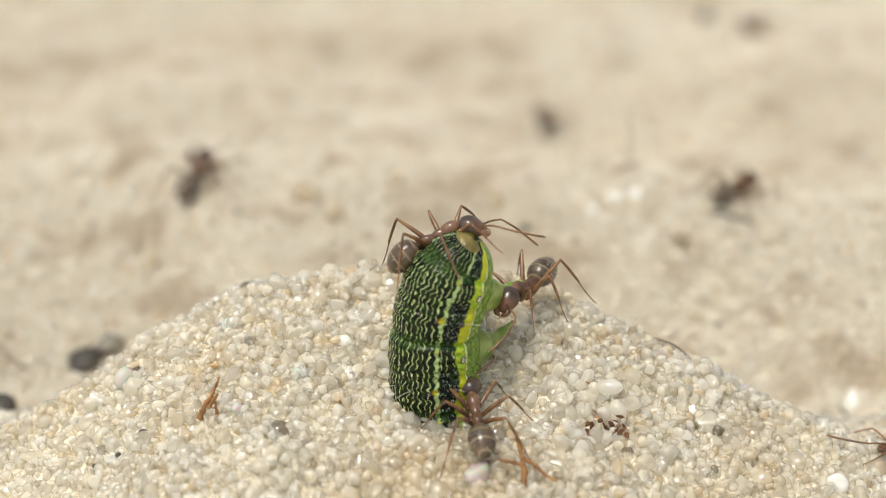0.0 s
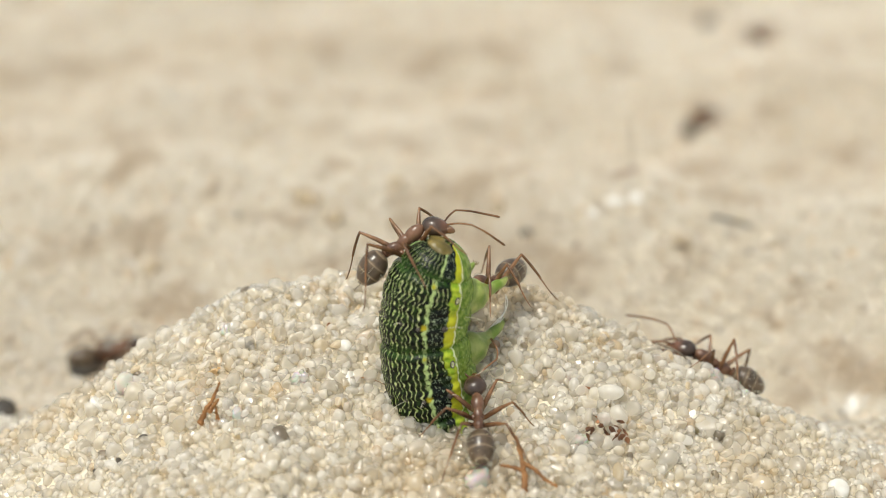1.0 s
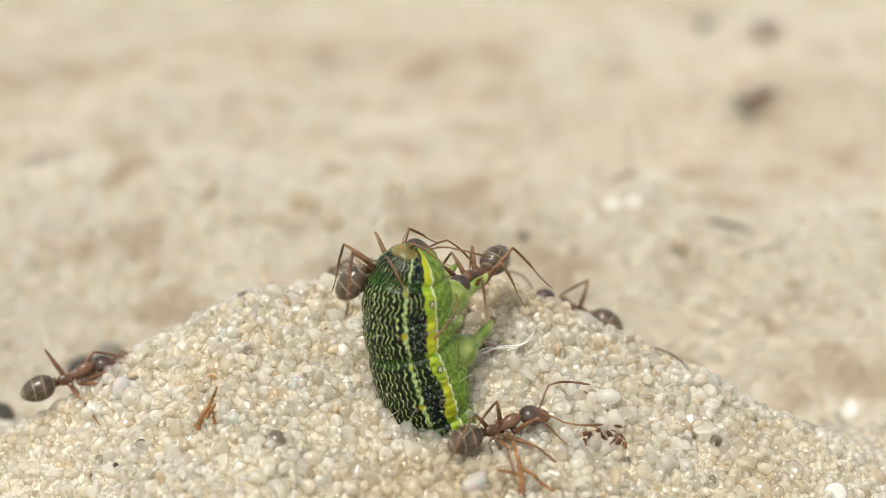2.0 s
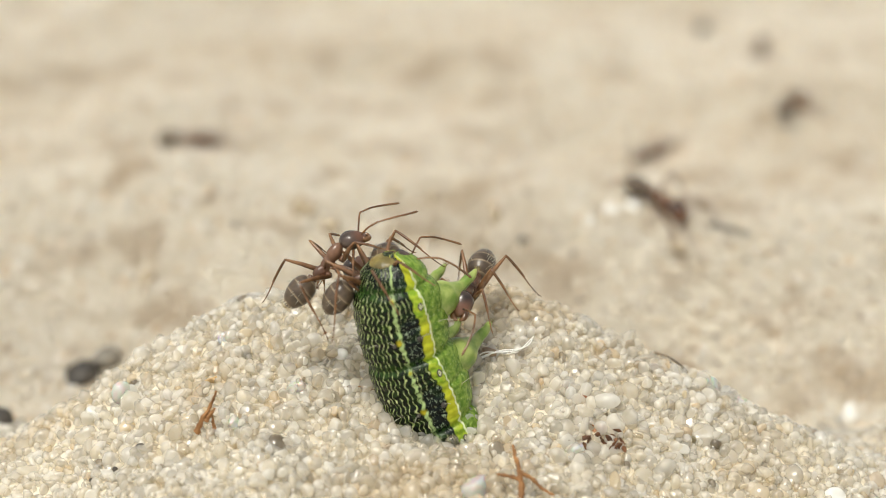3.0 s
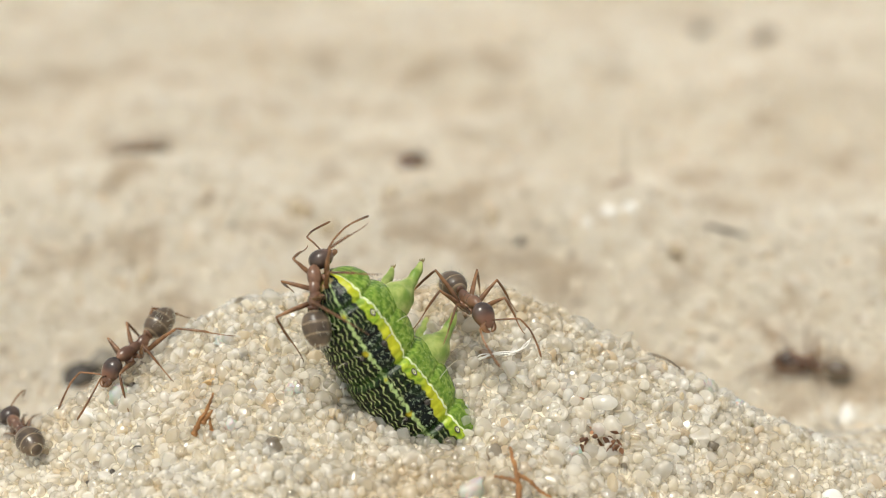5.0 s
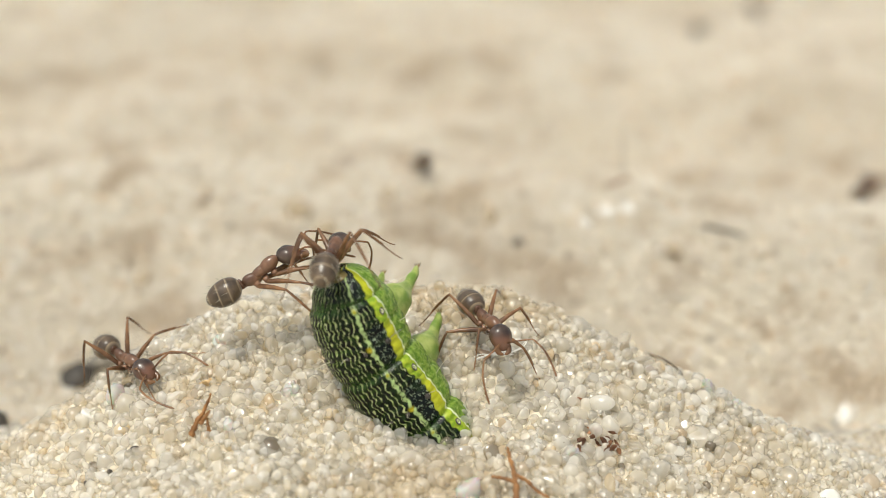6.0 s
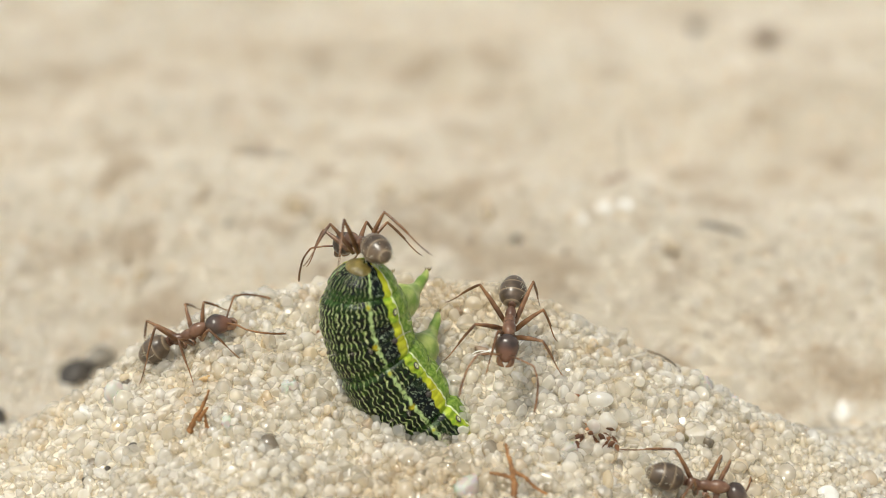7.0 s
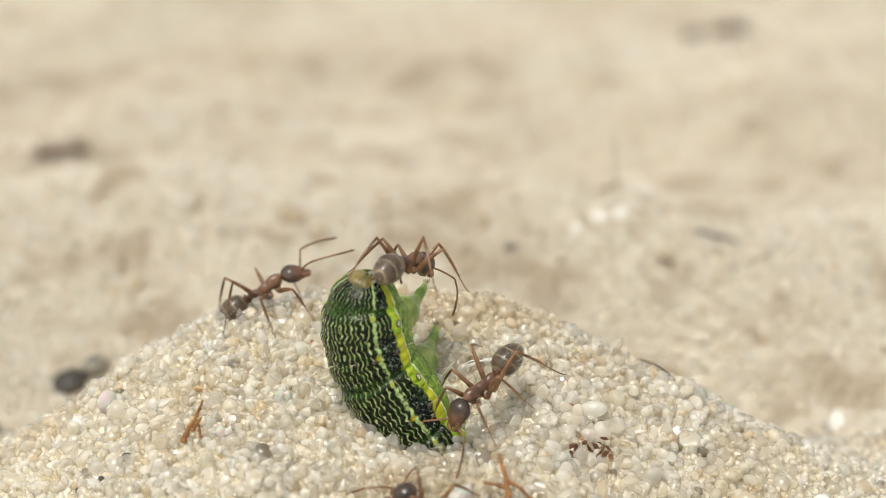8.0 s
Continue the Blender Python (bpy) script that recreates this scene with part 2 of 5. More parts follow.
M_SHEET = sand_sheet_material()
M_GRAIN = grain_material("quartz_sand")
M_FAR = far_grain_material()
M_RED = chitin_material("red_brown_chitin", (0.088, 0.042, 0.025), (0.24, 0.125, 0.072), 0.26, 0.08)
M_HEAD = chitin_material("head_chitin", (0.032, 0.023, 0.019), (0.090, 0.060, 0.046), 0.22, 0.03, (0.15, 0.070, 0.042))
M_LEG = chitin_material("leg_chitin", (0.078, 0.036, 0.017), (0.24, 0.118, 0.052), 0.26, 0.04)
M_GASTER = gaster_material()
M_EYE = plain_material("eye", (0.006, 0.005, 0.005), (0.012, 0.01, 0.01), 3000, 0.12)
M_SKIN = caterpillar_material()
M_PROLEG = plain_material("proleg_skin", (0.14, 0.235, 0.028), (0.38, 0.43, 0.13), 1500, 0.30, Subsurface_Weight=0.2,
                          Subsurface_Radius=(0.4, 0.6, 0.15), Subsurface_Scale=0.0004)
M_AMBER = plain_material("amber_cap", (0.10, 0.078, 0.018), (0.25, 0.19, 0.055), 1500, 0.34, 0.5, 0.0001, Subsurface_Weight=0.05,
                         Subsurface_Radius=(0.6, 0.4, 0.1), Subsurface_Scale=0.0004)
M_RIM = plain_material("pale_rim", (0.62, 0.60, 0.40), (0.75, 0.74, 0.55), 2000, 0.4)
M_HAIR = plain_material("pale_bristle", (0.42, 0.40, 0.30), (0.6, 0.58, 0.46), 900, 0.4)
M_TWIG = plain_material("dry_bark", (0.13, 0.055, 0.016), (0.36, 0.17, 0.055), 1100, 0.7, 0.6, 0.0001)
M_STALK = plain_material("grey_stalk", (0.10, 0.08, 0.06), (0.24, 0.19, 0.13), 1100, 0.6)
M_THREAD = plain_material("white_fibre", (0.78, 0.77, 0.74), (0.88, 0.87, 0.84), 2000, 0.5)
M_DARK = plain_material("dark_mineral", (0.022, 0.018, 0.014), (0.085, 0.072, 0.058), 1400, 0.55)
M_GREY = plain_material("grey_mineral", (0.12, 0.105, 0.085), (0.28, 0.25, 0.20), 1200, 0.45)
M_HONEY = plain_material("honey_mineral", (0.46, 0.30, 0.13), (0.62, 0.45, 0.24), 1400, 0.2)

M_BARK = plain_material("dark_bark", (0.07, 0.028, 0.012), (0.22, 0.095, 0.040), 1300, 0.7, 0.6, 0.0001)
M_RUST = plain_material("rust_flake", (0.22, 0.085, 0.035), (0.36, 0.17, 0.075), 1300, 0.5)
M_TAN = plain_material("tan_mineral", (0.36, 0.28, 0.18), (0.50, 0.41, 0.28), 1300, 0.4)
M_OLIVE = plain_material("olive_mineral", (0.10, 0.085, 0.045), (0.24, 0.20, 0.11), 1500, 0.35)
M_UMBER = plain_material("umber_mineral", (0.20, 0.13, 0.08), (0.36, 0.26, 0.17), 1300, 0.4)
M_CLEAR = plain_material("clear_quartz", (0.86, 0.83, 0.76), (0.92, 0.90, 0.85), 900, 0.10, 0.2, 0.00008, Transmission_Weight=0.5, IOR=1.52, Subsurface_Weight=0.5, Subsurface_Scale=0.0005)
M_MILK = plain_material("milky_quartz", (0.70, 0.67, 0.60), (0.84, 0.82, 0.76), 900, 0.25, 0.4, 0.00012)


# ---- ground ----
# GROUND BEGIN
def ground_height(x, y):
    """Height of the sand, in mm, over the plan (mm): the mound, the lower ground behind it, and its swells."""
    x, y = np.asarray(x, float), np.asarray(y, float)
    # a flat-topped heap: a crest line across the view, a long front slope and a steeper back
    top = 4.35 - 0.45 * 1.3 * np.logaddexp(0, (x - 4.0) / 1.3) - 0.58 * 1.3 * np.logaddexp(0, (-9.9 - x) / 1.3)
    ridge = 8.6 - 4.6 * (1 - np.exp(-(((x + 2.0) / 14.0) ** 2)))
    dy = y - ridge
    mound = top - np.where(dy < 0, 0.46, 0.66) * (np.sqrt(dy * dy + 0.8) - 0.9)
    crest = 46.0 - 5.0 / (1 + np.exp(-(x - 14) / 4.0)) + 1.2 * np.sin(x * 0.21)
    rise = np.where(y < crest, np.exp(-((y - crest) / 13.0) ** 2), np.exp(-((y - crest) / 5.5) ** 2))
    flat = -5.0 - 2.4 / (1 + np.exp(-(y - crest) / 4.0)) + 0.7 * np.sin(x * 0.075 + 0.6) * np.sin(y * 0.062 + 0.9) + 0.35 * np.sin(x * 0.19 + y * 0.11)
    flat = flat + rise * (6.1 - 1.3 / (1 + np.exp(-(x - 17) / 2.5)) - 1.6 / (1 + np.exp((x + 26) / 5.0)) - 0.6 * np.exp(-((x - 6) / 6.0) ** 2))
    flat = flat + 3.0 * np.exp(-((x - 46) ** 2 / 500 + (y - 95) ** 2 / 300))
    flat = flat + 3.5 * np.exp(-((x + 38) ** 2 / 700 + (y - 130) ** 2 / 500))
    flat = flat - 1.6 * np.exp(-((y - 23) / 8.0) ** 2) * np.exp(-((x / 30) ** 2))
    flat = flat - 6.0 * np.exp(-(((x - 19) / 12.0) ** 2 + ((y - 24) / 10.0) ** 2)) - 1.8 * np.exp(-(((x + 20) / 9.0) ** 2 + ((y - 24) / 9.0) ** 2))
    # swells and hollows of the far sand
    far = 1 / (1 + np.exp(-(y - 60) / 2.5))
    swell = 3.2 * np.exp(-(((x - 33) / 13.0) ** 2 + ((y - 80) / 9.0) ** 2)) + 3.4 * np.exp(-(((x + 4) / 24.0) ** 2 + ((y - 104) / 10.0) ** 2))
    swell = swell + 2.6 * np.exp(-(((x + 24) / 12.0) ** 2 + ((y - 82) / 8.0) ** 2)) - 1.8 * np.exp(-(((x - 14) / 9.0) ** 2 + ((y - 76) / 7.0) ** 2))
    swell = swell + 0.75 * np.sin(x * 0.17 + y * 0.06 + 0.4) * np.sin(y * 0.15 - x * 0.05) + 0.35 * np.sin(x * 0.41 + 1.1) * np.sin(y * 0.33 + 0.3)
    flat = flat + far * swell
    k = 1.0
    z = k * np.logaddexp(mound / k, flat / k)
    near = np.exp(-((x / 30) ** 2 + (y / 30) ** 2))
    z = z + near * 0.22 * (np.sin(x * 0.9 + 1.3 * np.sin(y * 0.6)) * np.sin(y * 0.8 + 0.7))
    z = z - 1.1 * np.exp(-((x - 2.6) ** 2 / 3.0 + (y - 1.2) ** 2 / 5.0))
    z = z - 0.8 * np.exp(-((x - 0.3) ** 2 / 2.6 + (y - 0.2) ** 2 / 4.0))
    z = z - 0.7 * np.exp(-((x - 7.3) ** 2 / 2.5 + (y + 0.6) ** 2 / 1.5))
    return z
# GROUND END


def mesh_object(name, verts, faces, material, smooth=True):
    me = bpy.data.meshes.new(name)
    me.vertices.add(len(verts))
    me.vertices.foreach_set("co", np.asarray(verts, np.float32).ravel())
    faces = np.asarray(faces, np.int32)
    n, w = faces.shape
    me.loops.add(n * w)
    me.loops.foreach_set("vertex_index", faces.ravel())
    me.polygons.add(n)
    me.polygons.foreach_set("loop_start", np.arange(0, n * w, w, dtype=np.int32))
    me.polygons.foreach_set("loop_total", np.full(n, w, np.int32))
    me.polygons.foreach_set("use_smooth", np.full(n, smooth, bool))
    me.materials.append(material)
    me.update(calc_edges=True)
    return new(name, me)


def axis_steps(lo, hi):
    """Fine steps over the part in view, then ever wider ones out to the horizon."""
    out = 4 * 1.18 ** np.arange(1, 64)
    return np.concatenate((lo - out[::-1], np.arange(lo, hi + 0.1, 0.8), hi + out))


def build_ground():
    xs, ys = axis_steps(-72, 72), axis_steps(-36, 200)
    gx, gy = np.meshgrid(xs, ys)
    gz = ground_height(np.clip(gx, -400, 400), np.clip(gy, -400, 400)) - 0.12
    verts = np.stack((gx, gy, gz), -1).reshape(-1, 3) * MM
    nx, ny = len(xs), len(ys)
    i = (np.arange(ny - 1)[:, None] * nx + np.arange(nx - 1)[None]).ravel()
    ob = mesh_object("ground", verts, np.stack((i, i + 1, i + nx + 1, i + nx), 1), M_SHEET)
    return tagged(ob, "pale cream quartz sand heaped into a low mound", "sand", kind="structure")


def ico(level):
    bm = bmesh.new()
    bmesh.ops.create_icosphere(bm, subdivisions=level, radius=1)
    v = np.array([p.co[:] for p in bm.verts])
    f = np.array([[p.index for p in q.verts] for q in bm.faces])
    bm.free()
    return v, f


def turns(n, rng):
    """n random rotation matrices."""
    q = rng.normal(size=(n, 4))
    w, x, y, z = (q / np.linalg.norm(q, axis=1, keepdims=True)).T
    return np.stack((1 - 2 * (y * y + z * z), 2 * (x * y - z * w), 2 * (x * z + y * w),
                     2 * (x * y + z * w), 1 - 2 * (x * x + z * z), 2 * (y * z - x * w),
                     2 * (x * z - y * w), 2 * (y * z + x * w), 1 - 2 * (x * x + y * y)), 1).reshape(n, 3, 3)


def grains(name, x, y, size, lift, level, material, rng, spread=0.27):
    """One mesh of many rounded, uneven sand grains lying on the ground at x, y (mm)."""
    n = len(x)
    base, faces = ico(level)
    kinds = []
    for _ in range(14):
        v = base.copy()
        for _ in range(7):  # worn facets
            d = rng.normal(size=3)
            d /= np.linalg.norm(d)
            over = np.maximum(v @ d - rng.uniform(0.48, 0.92), 0)
            v -= 0.95 * over[:, None] * d
        kinds.append(v)
    kinds = np.array(kinds)[rng.integers(0, 14, n)]
    axes = np.exp(rng.normal(0, spread * 0.75, (n, 1, 3)))
    r = size * np.exp(rng.normal(0, spread, n))
    v = np.einsum("nij,nvj->nvi", turns(n, rng), kinds * axes) * r[:, None, None]
    z = ground_height(x, y) + lift
    v += np.stack((x, y, z), 1)[:, None]
    f = faces[None] + (np.arange(n) * len(base))[:, None, None]
    return mesh_object(name, v.reshape(-1, 3) * MM, f.reshape(-1, 3), material)


def scatter(x0, x1, y0, y1, step, rng):
    gx, gy = np.meshgrid(np.arange(x0, x1, step), np.arange(y0, y1, step * 0.87))
    gx = gx + (np.arange(len(gx)) % 2)[:, None] * step * 0.5
    return (gx + rng.uniform(-0.42, 0.42, gx.shape) * step).ravel(), (gy + rng.uniform(-0.42, 0.42, gy.shape) * step).ravel()


def build_sand():
    rng = np.random.default_rng(7)
    x, y = scatter(-27, 27, -8, 16, 0.365, rng)
    close = (np.abs(x) < 14) & (y < 9.5) & (y > -3)
    for take, level in ((close, 3), (~close, 2)):
        n = int(take.sum())
        tagged(grains("sand_grains", x[take], y[take], 0.255, rng.normal(0.0, 0.09, n), level, M_GRAIN, rng),
               "loose rounded quartz grains, clear, cream and honey", "sand", kind="stuff")
    x, y = scatter(-16, 16, -5, 9, 0.66, rng)
    tagged(grains("sand_grains", x, y, 0.255, rng.normal(0.20, 0.10, len(x)), 3, M_GRAIN, rng),
           "loose rounded quartz grains on the mound", "sand", kind="stuff")
    for y0, y1, step, size in ((16, 62, 0.33, 0.235), (62, 190, 0.62, 0.40)):
        x, y = scatter(-75, 75, y0, y1, step, rng)
        seen = np.abs(x) < 0.29 * (y + 72) + 2
        x, y = x[seen], y[seen]
        tagged(grains("sand_grains", x, y, size, rng.normal(0.0, 0.05, len(x)), 1, M_FAR, rng, 0.22),
               "pale sand grains on the lower ground", "sand", kind="stuff")


build_ground()
build_sand()


# ---- mesh helpers ----
def part(name, bm, material, parent, label=""):
    """Links a bmesh (in mm) as one smooth mesh object under a thing or a part."""
    me = bpy.data.meshes.new(name)
    bmesh.ops.scale(bm, vec=(MM, MM, MM), verts=bm.verts)
    bmesh.ops.recalc_face_normals(bm, faces=bm.faces)
    for f in bm.faces:
        f.smooth = True
    bm.to_mesh(me)
    bm.free()
    me.materials.append(material)
    ob = new(name, me)
    ob.parent = parent
    return tagged(ob, label)


def tube(bm, points, radii, sides=10):
    """A closed round tube through points, with a radius at each."""
    pts = [Vector(p) for p in points]
    rings, side = [], None
    for i, p in enumerate(pts):
        d = (pts[min(i + 1, len(pts) - 1)] - pts[max(i - 1, 0)]).normalized()
        if side is None:
            side = d.orthogonal().normalized()
        side = (side - d * side.dot(d)).normalized()
        up = d.cross(side)
        rings.append([bm.verts.new(p + (side * math.cos(q) + up * math.sin(q)) * radii[i])
                      for q in (2 * math.pi * j / sides for j in range(sides))])
    for a, b in zip(rings, rings[1:]):
        for j in range(sides):
            bm.faces.new((a[j], a[(j + 1) % sides], b[(j + 1) % sides], b[j]))
    bm.faces.new(rings[0][::-1])
    bm.faces.new(rings[-1])
    return bm


def blob(bm, centre, radii, shape=None, u=20, v=14):
    """An ellipsoid along X, shaped by shape(i along -1..1) -> (scale, drop)."""
    made = bmesh.ops.create_uvsphere(bm, u_segments=u, v_segments=v, radius=1)["verts"]
    for p in made:
        x, y, z = p.co.z, p.co.y, p.co.x
        k, drop = shape(x) if shape else (1, 0)
        p.co = Vector((centre[0] + x * radii[0], centre[1] + y * radii[1] * k, centre[2] + z * radii[2] * k + drop))
    return bm


def bent(points, n=6):
    """A smooth line through a few points."""
    pts = [Vector(p) for p in points]
    pts = [2 * pts[0] - pts[1]] + pts + [2 * pts[-1] - pts[-2]]
    out = []
    for i in range(1, len(pts) - 2):
        a, b, c, d = pts[i - 1:i + 3]
        for j in range(n):
            t = j / n
            out.append(0.5 * ((2 * b) + (c - a) * t + (2 * a - 5 * b + 4 * c - d) * t * t + (3 * b - a - 3 * c + d) * t ** 3))
    return out + [pts[-2]]


# ---- ants ----
HIPS = [(0.52, 0.20, -0.30), (0.10, 0.22, -0.34), (-0.30, 0.20, -0.32)]
THIGH = [1.30, 1.45, 1.75]
SHIN = [1.70, 1.95, 2.55]
FOOT = [(1.85, 1.45), (0.05, 2.15), (-2.3, 1.75)]
STAND = 0.95  # height of the body's middle over the ground


def leg_meshes(i):
    """Thigh along +X with its hip at the origin, and shin with foot along +X with its knee at the origin."""
    a, b = THIGH[i], SHIN[i]
    bm = bmesh.new()
    tube(bm, [(-0.06, 0, 0), (0.10, 0, 0), (0.30 * a, 0, 0.03), (0.6 * a, 0, 0.04), (0.92 * a, 0, 0.01), (a + 0.02, 0, 0)],
         [0.075, 0.095, 0.105, 0.088, 0.055, 0.045], 10)
    bm2 = bmesh.new()
    tube(bm2, [(-0.02, 0, 0), (0.10 * b, 0, 0.02), (0.3 * b, 0, 0.03), (0.5 * b, 0, 0.02), (0.53 * b, 0, 0.0), (0.7 * b, 0, -0.02),
               (0.85 * b, 0, -0.02), (0.95 * b, 0, 0.0), (b, 0, 0.04)],
         [0.044, 0.054, 0.056, 0.046, 0.027, 0.024, 0.022, 0.020, 0.009], 9)
    return bm, bm2


def make_ant():
    ant = new("ant")
    bm = bmesh.new()  # middle body: fore hump, narrow waist, rear hump
    blob(bm, (0.50, 0, 0.13), (0.48, 0.27, 0.29), lambda x: (1 - 0.18 * x * x, 0.05 * x))
    blob(bm, (0.10, 0, 0.08), (0.40, 0.20, 0.22))
    blob(bm, (-0.38, 0, 0.00), (0.38, 0.215, 0.26), lambda x: (1.0 - 0.1 * x, -0.05 * x))
    tube(bm, [(0.84, 0, 0.12), (0.97, 0, 0.14), (1.07, 0, 0.14)], [0.12, 0.085, 0.09])
    for h in HIPS:
        for s in (1, -1):
            tube(bm, [(h[0], h[1] * 0.5 * s, h[2] + 0.14), (h[0] + 0.03, h[1] * s, h[2] - 0.02)], [0.14, 0.11])
    part("thorax", bm, M_RED, ant, "red-brown humped thorax")
    bm = bmesh.new()
    tube(bm, [(-0.66, 0, -0.10), (-0.80, 0, -0.06), (-0.98, 0, -0.08)], [0.07, 0.085, 0.07])
    blob(bm, (-0.82, 0, 0.07), (0.09, 0.17, 0.24), None, 12, 10)
    part("petiole", bm, M_RED, ant)
    bm = bmesh.new()
    blob(bm, (-0.67, 0, 0.02), (0.75, 0.55, 0.53), lambda x: ((1.0 + 0.14 * x) * (1 + 0.022 * (1 - (((x + 1) * 1.85) % 1.0))), 0.06 * x), 28, 44)
    me_part = part("gaster", bm, M_GASTER, ant, "grey-brown gaster with pale silky bands")
    me_part.matrix_basis = mm(-0.93, 0, -0.02)
    rng = random.Random(9)
    bm = bmesh.new()
    for _ in range(46):  # short golden hairs, one fringe
        u, w = rng.uniform(-0.9, 0.7), rng.uniform(0, 2 * math.pi)
        n = Vector((u, math.cos(w) * math.sqrt(1 - u * u), math.sin(w) * math.sqrt(1 - u * u)))
        root = Vector((-0.67 + n.x * 0.74, n.y * 0.54 * (1 + 0.14 * u), 0.02 + n.z * 0.52 * (1 + 0.14 * u) + 0.06 * u))
        tube(bm, [root, root + n * 0.09 + Vector((-0.05, 0, 0)), root + n * 0.15 + Vector((-0.13, 0, 0))], [0.012, 0.009, 0.004], 4)
    part("hair_fringe", bm, M_HAIR, me_part, "sparse golden hairs")
    bm = bmesh.new()
    blob(bm, (0.44, 0, 0.0), (0.56, 0.46, 0.38), lambda x: (1.0 - 0.22 * max(x, -0.3), -0.05 * x), 26, 22)
    made = part("head", bm, M_HEAD, ant, "dark brown head with short red jaws")
    made.matrix_basis = mm(1.00, 0, 0.14, 0, 22, 0)
    for s in (1, -1):
        bm = bmesh.new()
        blob(bm, (0.30, 0.345 * s, 0.12), (0.135, 0.07, 0.115), None, 12, 8)
        part("eye", bm, M_EYE, made, "black oval eye")
        bm = bmesh.new()
        tube(bm, bent([(0.78, 0.22 * s, -0.06), (1.02, 0.21 * s, -0.08), (1.16, 0.03 * s, -0.08)], 4), [0.13, 0.13, 0.125, 0.12, 0.11, 0.10, 0.08, 0.06, 0.03], 8)
        part("mandible", bm, M_LEG, made, "short red-brown jaw")
        bm = bmesh.new()
        line = bent([(0, 0, 0), (0.34, 0.38, 0.20), (0.66, 0.78, 0.30)], 4) + bent([(0.74, 0.84, 0.29), (1.26, 0.92, 0.14), (1.86, 0.84, -0.10), (2.34, 0.70, -0.30)], 5)
        line = [Vector((p.x, p.y * s, p.z)) for p in line]
        n = len(line)
        tube(bm, line, [0.038 if j < 9 else 0.036 + 0.012 * (j - 9) / (n - 10) if j < n - 1 else 0.02 for j in range(n)], 8)
        an = part("antenna", bm, M_LEG, made, "elbowed brown feeler")
        an.matrix_basis = mm(0.76, 0.13 * s, 0.13)
    for i in range(3):
        for s in (1, -1):
            a, b = leg_meshes(i)
            leg = part("leg", a, M_LEG, ant, "thin red-brown leg")
            leg["place"] = (i, s)
            shin = part("shin", b, M_LEG, leg)
            shin.matrix_basis = mm(THIGH[i], 0, 0, 0, 70, 0)
    return ant


def solve_leg(hip, foot, a, b):
    """Poses of thigh (in the body) and shin (in the thigh) that bring the foot there, knee up. In mm."""
    d = foot - hip
    n = min(max(d.length, abs(a - b) + 0.05), a + b - 0.02)
    d = d.normalized()
    side = Vector((0, 0, 1)).cross(d)
    side = side.normalized() if side.length > 1e-3 else Vector((0, 1, 0))
    at_hip = math.acos(max(-1, min(1, (a * a + n * n - b * b) / (2 * a * n))))
    at_knee = math.acos(max(-1, min(1, (a * a + b * b - n * n) / (2 * a * b))))
    x = Matrix.Rotation(-at_hip, 3, side) @ d
    m = Matrix((x, side, x.cross(side))).transposed().to_4x4()
    m.translation = hip * MM
    return m, mm(a, 0, 0) @ Matrix.Rotation(math.pi - at_knee, 4, "Y")


def glide(rows, t):
    """The pose at t between keyed rows: smooth in place, even in turn."""
    ts = [r[0] for r in rows]
    i = max(0, min(len(rows) - 2, sum(1 for q in ts if q <= t) - 1))
    t0, t1 = ts[i], ts[i + 1]
    f = min(1, max(0, (t - t0) / (t1 - t0)))
    p = [m.translation for _, m in rows]
    v = []
    for j in (i, i + 1):
        lo, hi = max(j - 1, 0), min(j + 1, len(rows) - 1)
        v.append((p[hi] - p[lo]) / (ts[hi] - ts[lo]) * (t1 - t0))
    h = f * f * (3 - 2 * f)
    place = p[i] * (1 - h) + p[i + 1] * h + v[0] * (f * (1 - f) ** 2) - v[1] * (f * f * (1 - f))
    q = rows[i][1].to_quaternion().slerp(rows[i + 1][1].to_quaternion(), f)
    return Matrix.LocRotScale(place, q, None)


